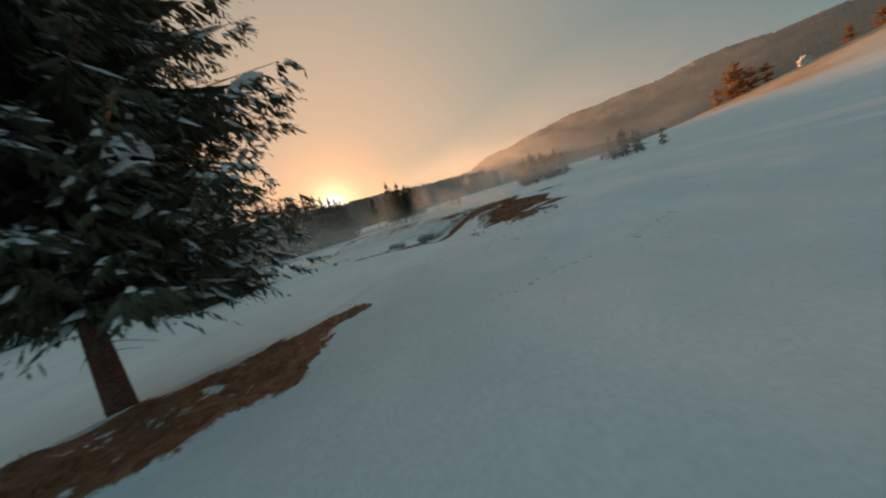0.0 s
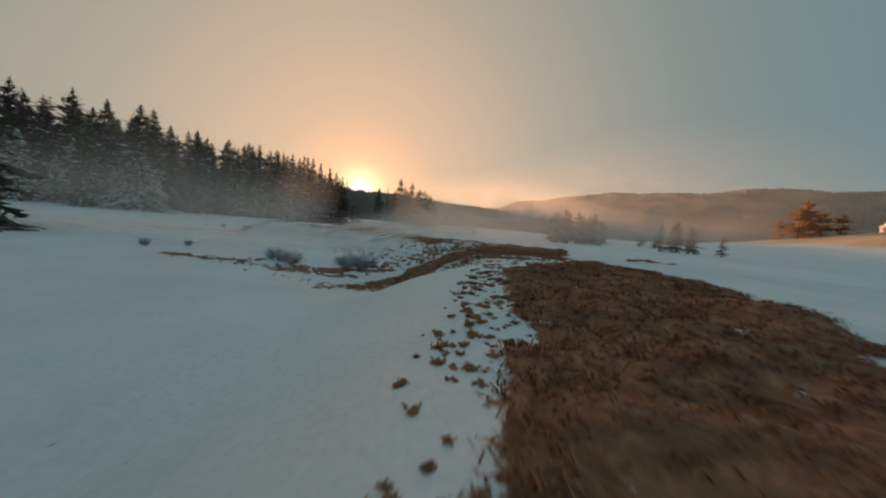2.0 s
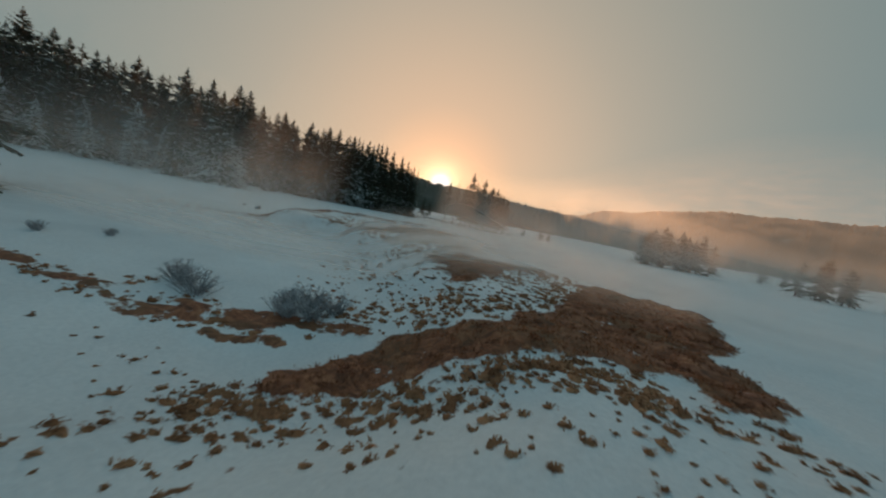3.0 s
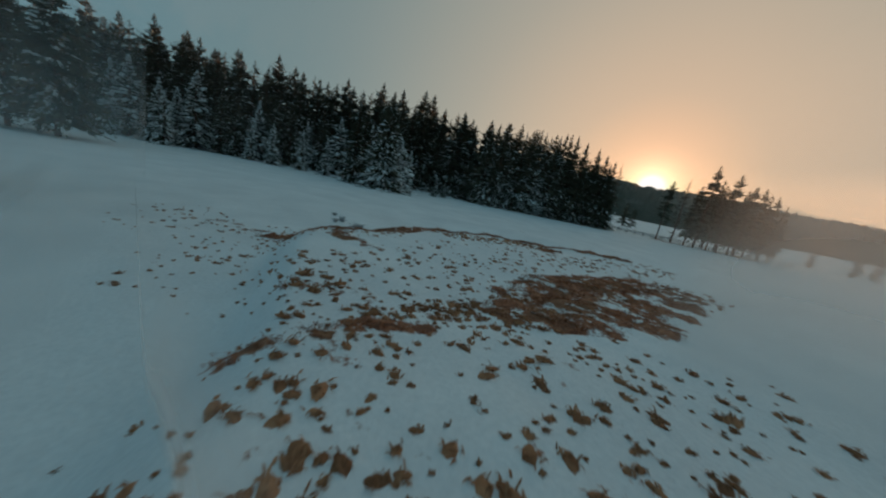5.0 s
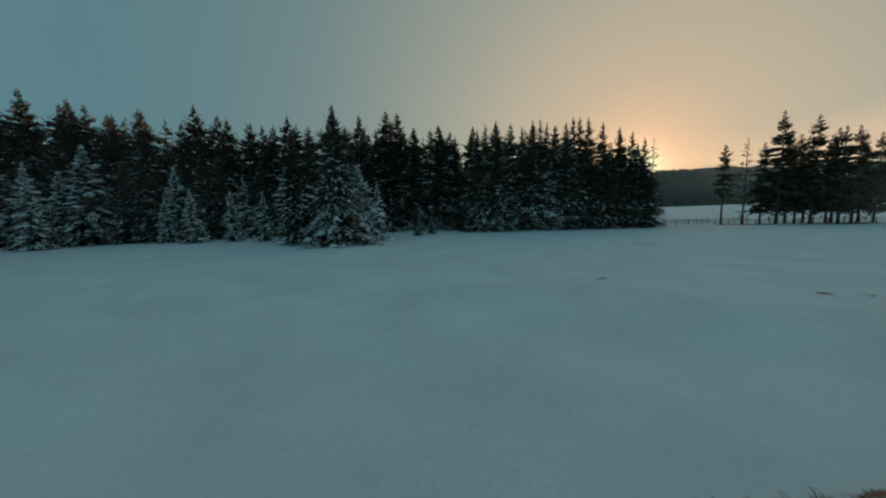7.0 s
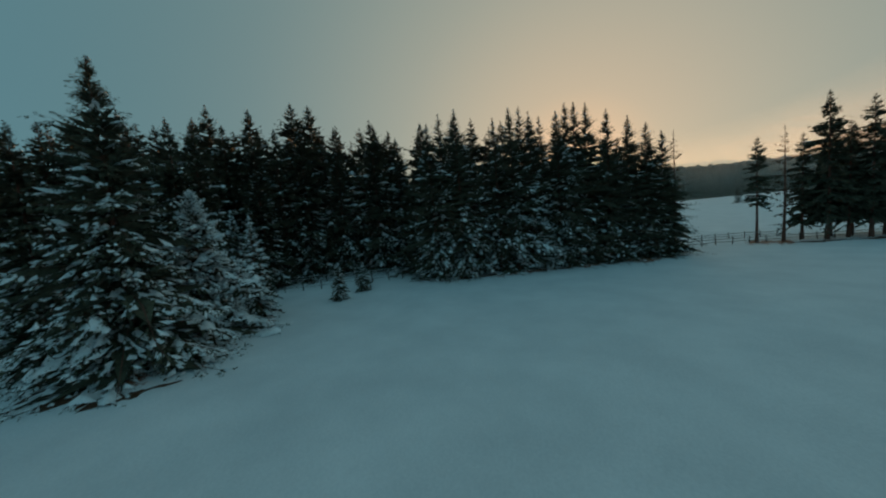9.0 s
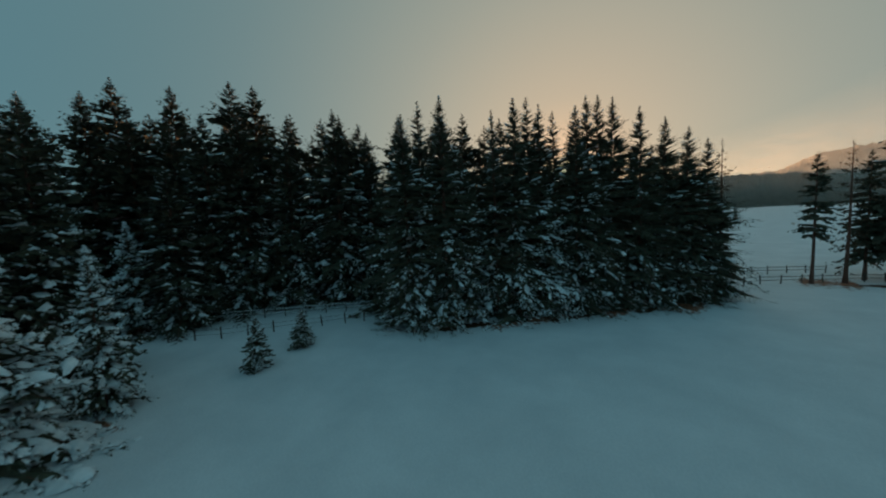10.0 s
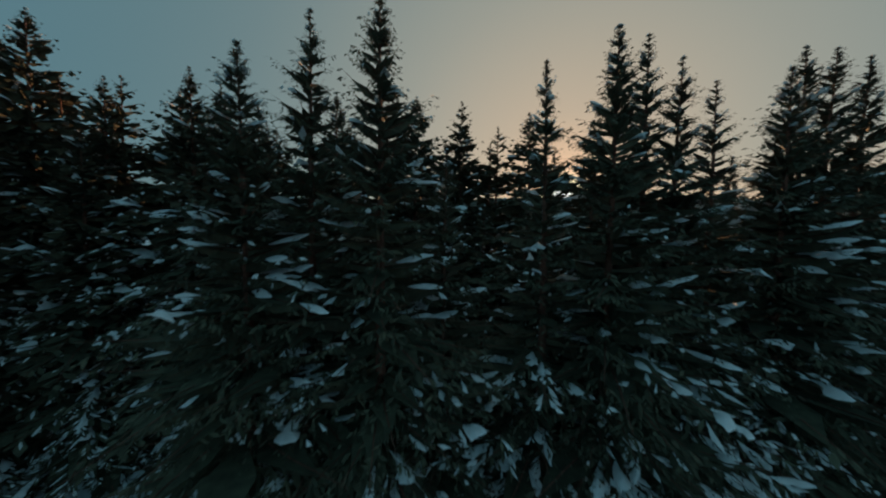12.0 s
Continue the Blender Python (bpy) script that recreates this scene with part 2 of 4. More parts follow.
# bare patches with an outline of their own, and how bare they are
PATCHES = [
    ([(-15, 2.4), (-10.8, 6.4), (-9.5, 7.6), (-7.6, 9.2), (-4.4, 11.0), (-4.0, 9.1), (-4.2, 7.2), (-5.3, 6.0), (-6.0, 4.9), (-7.0, 4.0), (-9.0, 2.6), (-12, 0.8)], 0.95),
    ([(1.8, 20.8), (2.4, 21.6), (3.0, 22.6), (2.0, 24.1), (2.9, 24.9), (2.7, 25.6), (3.15, 26.4), (3.3, 28), (3.5, 29.8), (3.65, 31.5), (3.9, 33), (4.6, 34.5), (6.4, 35.6), (8.7, 38.2), (10.8, 36.5), (11.2, 34.5), (9.6, 31), (8.6, 28.5), (8.8, 26.4), (6.0, 25.0), (5.0, 24.6), (6.2, 24.3), (9.8, 25), (7.5, 23.5), (5.5, 23), (4.0, 21.3), (3.1, 20.9), (2.5, 20.4)], 1.1),
    ([(5.6, 22.4), (6.6, 22.8), (7.6, 21.7), (6.7, 20.9), (4.8, 19.7), (4.2, 19.5), (3.8, 19.9), (3.6, 20.3), (4.2, 21.1)], 1.0),
    ([(3.2, 19.8), (3.9, 19.6), (3.7, 19.1), (3.3, 19.2)], 0.85),
    ([(1.4, 19.4), (1.65, 19.4), (1.85, 19.1), (1.75, 18.95), (1.25, 19.05)], 1.0),
    ([(1.25, 19.55), (1.6, 19.65), (1.55, 19.4), (1.3, 19.4)], 0.85),
    ([(-1.9, 37.3), (-2, 38.6), (-0.6, 40.2), (-0.3, 41.2), (1.8, 41.7), (3.0, 42.0), (3.1, 43.0), (4.4, 44.5), (5.2, 48), (5.8, 51.4), (8.6, 53), (10.7, 52.4), (11.6, 50), (10.6, 46.7), (8.8, 43), (9.1, 41), (8, 39.3), (7.1, 39), (6.9, 40.4), (5.3, 40.3), (2.4, 39.4), (1.4, 39.1), (0.8, 38.7), (-1.2, 37.7)], 1.1),
    ([(-2, 48.8), (-1.3, 53.6), (4.5, 55.7), (4.4, 52.3), (2.2, 49.6), (1.3, 45.1), (0, 44.8)], 0.72),
    ([(-12.0, 63.4), (-10.4, 73.4), (-6.3, 73.8), (-5.5, 64.4), (-8.0, 60.0), (-9.8, 59.0)], 0.68),
    ([(-22.9, 62.3), (-23.0, 64.3), (-22.7, 67), (-20.6, 69.6), (-19, 71.4), (-17.6, 74.0), (-16.6, 73.4), (-17.4, 72.3), (-18.4, 70.5), (-18.8, 69.4), (-18.6, 68.3), (-18.9, 66.9), (-19.0, 64.6), (-19.8, 62.6)], 1.1),
    ([(-16.3, 73.3), (-15.7, 74.9), (-14.6, 72.4), (-15.9, 71.2)], 1.0),
]
# zones in which single tussocks stick out of the snow: a line, its half width, tussocks to the square metre
TUFTED = [([(1.2, 19.9), (1.6, 19.0)], 0.5, 22.0, 0.3), ([(3.6, 19.4), (6.4, 20.2)], 0.9, 9.0, 0.4), ([(1.9, 22.0), (2.3, 25.0)], 0.5, 14.0, 0.34), ([(2.8, 26), (3.2, 30), (3.8, 33.5)], 0.8, 26.0, 0.42),
          ([(3.6, 34.4), (5.2, 36.2), (7.0, 37.2)], 0.9, 12.0, 0.4), ([(-1.6, 36.9), (1.6, 38.3), (4.4, 39.6), (7.2, 38.6)], 1.2, 40.0, 0.62), ([(-0.6, 35.8), (2.4, 37.0), (6.0, 37.6)], 1.3, 6.0, 0.5), ([(4.6, 37.6), (8.6, 37.8)], 0.9, 9.0, 0.5),
          ([(-3, 37.2), (-2.4, 35.6)], 1.2, 6.0, 0.5), ([(-6, 37.6), (-4, 37.2)], 1.6, 2.0, 0.5), ([(-11.5, 38.2), (-8.0, 38.4), (-5, 39.2)], 0.7, 16.0, 0.5), ([(-7.6, 39.6), (-3, 39.8)], 1.1, 9.0, 0.75),
          ([(-2.4, 42.4), (-0.5, 43.4), (2.4, 44.0), (3.6, 46.5)], 1.9, 17.0, 0.62), ([(-1.5, 46.4), (2.4, 49.5), (4.6, 52.6)], 2.3, 12.0, 0.6), ([(0.6, 42.2), (3.0, 43.0), (4.2, 45.5), (5.2, 50)], 1.3, 24.0, 0.66), ([(-4.5, 44), (-3.6, 49)], 2.2, 4.0, 0.6), ([(-5.6, 47), (-7.6, 52)], 2.4, 2.2, 0.7), ([(-0.5, 50), (-3.5, 54), (-6.5, 58)], 3.6, 7.0, 0.6), ([(-4.5, 50), (-9, 55)], 2.4, 7.0, 0.6), ([(-22.4, 57.5), (-18.9, 59.4), (-18.7, 62)], 1.2, 14.0, 0.5), ([(-1, 56), (-4.5, 62)], 2.5, 5.0, 0.6),
          ([(-11.4, 56.4), (-10.6, 58.6), (-9.6, 62), (-9, 68), (-7.6, 73)], 2.6, 9.0, 0.6), ([(-14.4, 55), (-13.4, 60), (-12.6, 66)], 2.0, 6.0, 0.5), ([(-11.0, 55.0), (-12.8, 56.2)], 1.0, 4.0, 0.9), ([(-10.6, 57.2), (-9.0, 59.6)], 1.2, 22.0, 0.62),
          ([(-17, 54), (-21, 55.4), (-27, 53.5)], 3.6, 3.4, 0.5), ([(-24, 58), (-18, 60.4)], 1.5, 8.0, 0.5), ([(-15.6, 60), (-16.4, 64)], 1.8, 2.6, 0.45), ([(-14.4, 67), (-12.6, 73), (-11.2, 80)], 2.4, 4.5, 0.6),
          ([(-18.2, 66.4), (-17.2, 69.6), (-16.4, 73)], 1.3, 23.0, 0.55), ([(-8.6, 5.2), (-4.6, 8.6)], 0.8, 7.0, 0.35), ([(-23.2, 60), (-23.6, 64)], 1.5, 2.4, 0.7)]
# trodden snow: tracks of animals crossing the meadow, dent shade given by colour
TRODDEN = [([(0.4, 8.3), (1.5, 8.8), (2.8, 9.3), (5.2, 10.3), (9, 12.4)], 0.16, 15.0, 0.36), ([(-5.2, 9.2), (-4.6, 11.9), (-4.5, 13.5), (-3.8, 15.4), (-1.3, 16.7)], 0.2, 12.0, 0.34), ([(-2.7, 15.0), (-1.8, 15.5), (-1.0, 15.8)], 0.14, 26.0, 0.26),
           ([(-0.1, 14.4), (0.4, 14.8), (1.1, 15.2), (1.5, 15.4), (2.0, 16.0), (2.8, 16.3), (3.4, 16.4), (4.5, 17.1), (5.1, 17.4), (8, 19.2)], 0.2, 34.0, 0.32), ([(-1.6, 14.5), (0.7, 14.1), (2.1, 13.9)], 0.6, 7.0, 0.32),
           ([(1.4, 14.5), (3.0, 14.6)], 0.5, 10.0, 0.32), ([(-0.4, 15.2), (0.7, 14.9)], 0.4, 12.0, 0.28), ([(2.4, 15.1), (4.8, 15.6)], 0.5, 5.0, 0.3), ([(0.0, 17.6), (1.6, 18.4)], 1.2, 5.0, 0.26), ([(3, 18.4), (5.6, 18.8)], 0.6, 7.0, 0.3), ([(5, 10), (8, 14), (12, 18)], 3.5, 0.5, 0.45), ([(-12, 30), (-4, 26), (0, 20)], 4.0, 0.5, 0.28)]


def inside(px, py, outline):
    """Metres inside an outline (negative outside), for arrays of points."""
    best, odd = np.full(px.shape, 9e9), np.zeros(px.shape, bool)
    for (ax, ay), (bx, by) in zip(outline, outline[1:] + outline[:1]):
        dx, dy = bx - ax, by - ay
        u = np.clip(((px - ax) * dx + (py - ay) * dy) / (dx * dx + dy * dy), 0, 1)
        best = np.minimum(best, np.hypot(px - ax - u * dx, py - ay - u * dy))
        if ay != by:
            odd ^= ((ay > py) != (by > py)) & (px < dx * (py - ay) / dy + ax)
    return np.where(odd, best, -best)


GRID_X, GRID_Y, GRID_STEP = -32.0, -4.0, 0.125


def bare_grid():
    """How bare the meadow is, on a fine grid: strips, patches and the thin snow among tussocks."""
    gx, gy = np.meshgrid(np.arange(GRID_X, 24, GRID_STEP), np.arange(GRID_Y, 94, GRID_STEP))
    wander = np.array([noise.noise_vector((x * 0.8, y * 0.8, 0.7))[:2] for x, y in zip(gx.ravel(), gy.ravel())]).reshape(*gx.shape, 2)
    wob_x, wob_y = gx + 0.5 * wander[..., 0], gy + 0.5 * wander[..., 1]
    b = np.zeros(gx.shape)

    def along(pts, r):
        best = np.full(gx.shape, 9e9)
        for (ax, ay), (bx, by) in zip(pts, pts[1:]):
            dx, dy = bx - ax, by - ay
            u = np.clip(((wob_x - ax) * dx + (wob_y - ay) * dy) / (dx * dx + dy * dy), 0, 1)
            best = np.minimum(best, np.hypot(wob_x - ax - u * dx, wob_y - ay - u * dy))
        return np.maximum(0, 1 - best / r)

    for pts, r, amount in BARE:
        b = np.maximum(b, amount * np.minimum(1, along(pts, r) * 2.2))
    for outline, amount in PATCHES:
        b = np.maximum(b, amount * np.clip((inside(wob_x, wob_y, outline) + 0.15) / 0.5, 0, 1))
    for pts, r, density, scale in TUFTED:
        b = np.maximum(b, min(0.26, 0.12 + 0.012 * density) * np.minimum(1, along(pts, r) * 2.0))
    for j, i in np.argwhere(b > 0):
        x, y = gx[j, i], gy[j, i]
        b[j, i] += min(1.0, 1.5 * b[j, i]) * (0.36 * noise.noise((x * 0.6, y * 0.6, 1.3)) + 0.42 * noise.noise((x * 1.5, y * 1.5, 5.3)) + 0.2 * noise.noise((x * 3.4, y * 3.4, 2.3)))
    return np.clip(b, 0, 1)


BARE_GRID = bare_grid()


def bareness(x, y):
    """0 under full snow, about 1 on bare grass."""
    if x > 140 and y < 700:
        return 0.78 * smooth(7, 12, base_height(x, y)) + 0.35 * noise.noise((x * 0.03, y * 0.03, 2.2))
    i, j = (x - GRID_X) / GRID_STEP, (y - GRID_Y) / GRID_STEP
    if 0 <= i < BARE_GRID.shape[1] - 1 and 0 <= j < BARE_GRID.shape[0] - 1:
        i0, j0 = int(i), int(j)
        u, v = i - i0, j - j0
        return float((BARE_GRID[j0, i0] * (1 - u) + BARE_GRID[j0, i0 + 1] * u) * (1 - v) + (BARE_GRID[j0 + 1, i0] * (1 - u) + BARE_GRID[j0 + 1, i0 + 1] * u) * v)
    if not (-75 < x < 25 and 84 < y < 175):
        return 0.0
    b = max(amount * min(1.0, capsule(x, y, pts, r) * 2.2) for pts, r, amount in BARE[-4:])
    if b > 0:
        b += 0.45 * noise.noise((x * 0.5, y * 0.5, 1.3)) + 0.5 * noise.noise((x * 1.3, y * 1.3, 5.3))
    return max(0.0, min(1.0, b))


def surface(x, y, b):
    """Height of the ground with the matted grass on its bare patches."""
    z = height(x, y)
    if b > 0:
        z += b * (0.08 + 0.12 * noise.noise((x * 0.9, y * 0.9, 4.4)) + 0.14 * noise.noise((x * 1.6, y * 1.6, 8.4)))
    return z


def axis(lo, hi, fine_lo, fine_hi, step, grow):
    vals = list(np.arange(fine_lo, fine_hi, step))
    v, s = fine_lo, step
    left = []
    while v > lo:
        s *= grow
        v -= s
        left.append(v)
    v, s = vals[-1], step
    right = []
    while v < hi:
        s *= grow
        v += s
        right.append(v)
    return left[::-1] + vals + right


def build_ground():
    xs = axis(-3600, 3600, -28, 14, 0.24, 1.10)
    ys = axis(-3000, 4200, 4, 82, 0.24, 1.10)
    nx = len(xs)
    verts, bare = [], []
    for y in ys:
        for x in xs:
            b = bareness(x, y)
            verts.append((x, y, surface(x, y, b)))
            bare.append(b)
    faces = [(j * nx + i, j * nx + i + 1, (j + 1) * nx + i + 1, (j + 1) * nx + i) for j in range(len(ys) - 1) for i in range(nx - 1)]
    me = mesh_from("ground", verts, faces, M_GROUND, True)
    me.attributes.new("bare", "FLOAT", "POINT").data.foreach_set("value", bare)
    # the sun-tinted grass colour sets in between x = 110 and 150
    me.attributes.new("sunlit_hay", "FLOAT", "POINT").data.foreach_set("value", [smooth(110, 150, v[0]) for v in verts])
    return tagged(new("ground", me), "snow-covered rolling meadow with patches of brown dead grass", "ground", kind="structure")


build_ground()


def hill(name, label, dist, profile, depth, mat, rough_amp, tree_amp, seed):
    """A ridge round part of the horizon: profile gives degrees of azimuth and of height above eye level."""
    az0, az1 = profile[0][0], profile[-1][0]
    n = int(abs(az1 - az0) * 9)
    az = np.linspace(az0, az1, n)
    el = np.interp(az, [p[0] for p in profile], [p[1] for p in profile])
    rings = 9
    verts, faces = [], []
    for j in range(rings):
        u = j / (rings - 1)
        for i in range(n):
            a = radians(az[i])
            d = dist + depth * (u - 1) * 1.0
            rise = math.sin(u * math.pi / 2) ** 1.3
            z = dist * math.tan(radians(el[i])) * rise + 4 * rise
            p = (math.sin(a) * d, math.cos(a) * d)
            z += rise * rough_amp * (noise.noise((p[0] * 0.004, p[1] * 0.004, seed)) * (0.3 + 1.4 * u * (1 - u) * 2))
            z += rise * tree_amp * noise.noise((p[0] * 0.09, p[1] * 0.09, seed + 4))
            verts.append((p[0], p[1], z - 6 * (1 - u)))
    for i in range(n):
        a, d = radians(az[i]), dist + depth * 0.8
        verts.append((math.sin(a) * d, math.cos(a) * d, -10))
    for j in range(rings):
        for i in range(n - 1):
            faces.append((j * n + i, j * n + i + 1, (j + 1) * n + i + 1, (j + 1) * n + i))
    return tagged(new(name, mesh_from(name, verts, faces, mat, True)), label, "hill", kind="structure")


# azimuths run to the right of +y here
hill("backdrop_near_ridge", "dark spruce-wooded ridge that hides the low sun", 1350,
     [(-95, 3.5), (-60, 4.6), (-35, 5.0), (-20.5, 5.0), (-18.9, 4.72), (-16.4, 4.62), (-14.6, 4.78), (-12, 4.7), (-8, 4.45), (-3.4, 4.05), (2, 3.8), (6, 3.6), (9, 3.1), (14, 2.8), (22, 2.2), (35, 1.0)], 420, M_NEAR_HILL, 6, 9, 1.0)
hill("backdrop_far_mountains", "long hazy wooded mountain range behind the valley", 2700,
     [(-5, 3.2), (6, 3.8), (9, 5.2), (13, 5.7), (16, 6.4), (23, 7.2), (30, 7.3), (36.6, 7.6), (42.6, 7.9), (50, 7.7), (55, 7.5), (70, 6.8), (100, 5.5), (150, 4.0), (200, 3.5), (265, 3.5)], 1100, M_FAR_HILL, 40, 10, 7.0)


# ---- trees ----
def leaf_quads(base, tip, side, drop):
    """Vertices and faces of flat twigs: a broad blade and a hanging one, arrays of n x 3."""
    n = len(base)
    mid = base * 0.45 + tip * 0.55
    v = np.concatenate([base, mid + side, tip, mid - side, mid - drop], axis=0)
    i = np.arange(n)
    f = np.concatenate([np.stack([i, i + n, i + 2 * n, i + 3 * n], 1)])
    g = np.stack([i, i + 2 * n, i + 4 * n], 1)
    return v, f, g


def spruce(seed, H, R, clear, whorls, per, twigs, snow_low, snow_high, top_thin=0.0, snow_size=1.0, shape=0.72, blade=0.18, fine=0, low=-0.12, needles=None, sag0=0.5, inner=True, frost=0.0, cone=0.36, spray=0.3, tip_up=0.14, stubs=0, frost_to=0.45, uneven=1.0, patchy=0.75):
    """Meshes of a spruce: trunk, crown and snow load. clear: height of the bare trunk."""
    rng = np.random.default_rng(seed)
    bv, bf, bg, sv, sf, tv, tf = [], [], [], [], [], [], []
    count = scount = tcount = 0
    up1 = np.array([0, 0, 1.0])
    total = int(whorls * per * 0.85)
    lobes = rng.uniform(0, 6.28, 4)
    for k in range(total):
        # branches climb the stem in a spiral, with no even storeys
        u = 1 - (1 - min(1.0, max(0.0, (k + rng.uniform(-1.5, 1.5) * per) / (total - 1)))) ** 1.3
        u = min(0.994, max(0.0, u))
        if rng.random() < top_thin * u:
            continue
        z1 = clear + (H - clear) * u
        az = k * 2.39996 + rng.uniform(-0.5, 0.5)
        reach = min(R * (1 - u) ** shape * (0.72 + 0.28 * min(1, u * 6 + 0.35)), cone * (H - z1)) + 0.02
        reach *= 1 + uneven * (0.13 * math.sin(2 * az + lobes[0] + z1 * 0.9) + 0.12 * math.sin(az + lobes[1] - z1 * 1.7) + 0.09 * math.sin(z1 * 3.1 + lobes[2]))
        L = reach * rng.uniform(0.6, 1.12) * (1.1 if rng.random() < 0.08 else 1.0)
        elev = low + (0.85 - low) * u ** 3 + rng.uniform(-0.16, 0.16)
        sag = sag0 * (1 - 0.85 * u) * rng.uniform(0.5, 1.5)
        turn_up = tip_up * rng.uniform(0.3, 1.6)
        bend = rng.uniform(-0.12, 0.12)
        out_dir = np.array([math.cos(az), math.sin(az), 0.0])
        side_dir = np.array([-math.sin(az), math.cos(az), 0.0])

        def spine(s):
            return out_dir * (L * s)[:, None] + side_dir * (L * bend * s * s)[:, None] + up1 * np.maximum(0.12, z1 + L * (elev * s - sag * s ** 1.8 + turn_up * s ** 4))[:, None]

        m = max(5, int(twigs * (0.35 + 0.65 * min(1.0, L / R))))
        s = np.sort(rng.uniform(0.12, 1.0, m))
        s[-1] = 0.97
        p = spine(s)
        sgn = np.where(np.arange(m) % 2 == 0, 1.0, -1.0)
        ln = (0.03 + (spray + 0.2 * u) * L * (1.08 - s)) * rng.uniform(0.55, 1.2, m) + 0.08 * L
        fwd = rng.uniform(0.45, 0.95, m)
        droop = rng.uniform(0.1, 0.75, m) * (1 - 0.7 * u)
        tip = p + out_dir * (ln * fwd)[:, None] + side_dir * (ln * sgn * (1.05 - fwd * 0.6))[:, None] - up1 * (ln * droop)[:, None]
        tip[:, 2] = np.maximum(0.05, tip[:, 2])
        wide = (ln * rng.uniform(0.6, 1.2, m) * blade * (1 + 0.7 * u))[:, None]
        axis_dir = tip - p
        sd = np.cross(axis_dir, [0, 0, 1.0])
        sd /= np.linalg.norm(sd, axis=1)[:, None] + 1e-9
        drop = up1 * (ln * rng.uniform(0.15, 0.5, m) + 0.03)[:, None]
        if fine:
            # sprays of short side shoots along every twig, many of them hanging
            n = m * fine
            at = np.repeat(np.arange(m), fine)
            w2 = np.tile((np.arange(fine) + 0.5) / fine, m)[:, None] + rng.uniform(-0.08, 0.08, (n, 1))
            root = p[at] + axis_dir[at] * w2
            flip = np.where(np.arange(n) % 2 == 0, 1.0, -1.0)[:, None]
            size = (0.03 + 0.07 * min(1.0, L) + ln[at] * 0.26 * (1.15 - w2[:, 0]))[:, None] * rng.uniform(0.6, 1.35, (n, 1))
            unit = axis_dir[at] / (ln[at][:, None] + 1e-6)
            way = unit * 0.7 + sd[at] * flip * rng.uniform(0.15, 0.8, (n, 1)) - up1 * rng.uniform(0.0, 1.0, (n, 1)) * (1 - 0.6 * u)
            end = root + way * size
            across = np.cross(way, rng.normal(0, 1, (n, 3)) + np.array([0, 0, 1.2]))
            across /= np.linalg.norm(across, axis=1)[:, None] + 1e-9
            mid = root * 0.5 + end * 0.5
            v = np.concatenate([root, mid + across * size * 0.16, end, mid - across * size * 0.16], axis=0)
            i = np.arange(n)
            bv.append(v)
            bf.append(np.stack([i, i + n, i + 2 * n, i + 3 * n], 1) + count)
            count += len(v)
        else:
            v, f, g = leaf_quads(p, tip, sd * wide, drop)
            bv.append(v)
            bf.append(f + count)
            bg.append(g + count)
            count += len(v)
        # dense old sprays along the inner branch
        if inner:
            c = spine(np.array([0.05, 0.4, 0.75]))
            hang = up1 * (0.14 * L + 0.03)
            flat = side_dir * (0.11 * L + 0.03)
            v = np.stack([c[0], c[1] + flat, c[2], c[1] - flat, c[1] - hang, c[0] - hang * 0.8])
            bv.append(v)
            bf.append(np.array([[0, 1, 2, 3], [0, 2, 4, 5]]) + count)
            count += 6
        # the branch's own wood, a thin three-sided strip
        c = spine(np.array([0.0, 0.5, 0.95]))
        th = np.array([0.022, 0.014, 0.004])[:, None] * (0.5 + L * 0.35)
        tv.append(np.concatenate([c + side_dir * th, c - side_dir * th, c - up1 * th], axis=0))
        for q in range(2):
            for a, d in ((0, 3), (3, 6), (6, 0)):
                tf.append((tcount + a + q, tcount + a + q + 1, tcount + d + q + 1, tcount + d + q))
        tcount += 9
        # snow lying on the branch and its twigs
        amount = snow_low + (snow_high - snow_low) * min(1.0, u * 1.2)
        gate = 1 - patchy * (1 - max(0.05, 0.6 + 0.8 * math.sin(2 * az + lobes[3] + z1 * 0.9) * math.sin(z1 * 1.1 + lobes[2])))
        if rng.random() < amount * gate:
            a0, a1 = 0.25, 0.97
            for _ in range(1 + int(rng.random() * 2.0)):
                # a lump that sags over both sides of the branch
                long = min(0.6, rng.uniform(0.35, 1.3) * (0.3 + 0.4 * snow_size) / (L + 0.6))
                b0 = rng.uniform(0.15, max(0.2, 0.98 - long))
                c = spine(np.linspace(b0, min(1.0, b0 + long), 5)) + np.array([0, 0, 0.03]) + side_dir * rng.normal(0, 0.03 * L)
                wd = (np.array([0.1, 0.65, 1.0, 0.9, 0.15]) * (0.04 + 0.017 * L) * rng.uniform(0.5, 1.6) * snow_size)[:, None]
                left, right, dip = rng.uniform(0.3, 1.4, (5, 1)), rng.uniform(0.3, 1.4, (5, 1)), rng.uniform(0.05, 0.6, (5, 1))
                lift = up1 * (0.6 * wd + 0.015)
                strip = np.concatenate([c + side_dir * wd * left - up1 * wd * left * dip, c + lift, c - side_dir * wd * right - up1 * wd * right * dip], axis=0)
                sv.append(strip)
                for q in range(4):
                    sf.append((scount + q, scount + q + 1, scount + 6 + q, scount + 5 + q))
                    sf.append((scount + 5 + q, scount + 6 + q, scount + 11 + q, scount + 10 + q))
                scount += 15
            chance = np.where((s > a0) & (s < a1 + 0.1), 0.5, 0.08)
        else:
            chance = np.full(m, 0.05)
        pick = rng.random(m) < chance * min(1.0, amount * 1.3) * gate + frost * gate * max(0.0, 1 - u / frost_to)
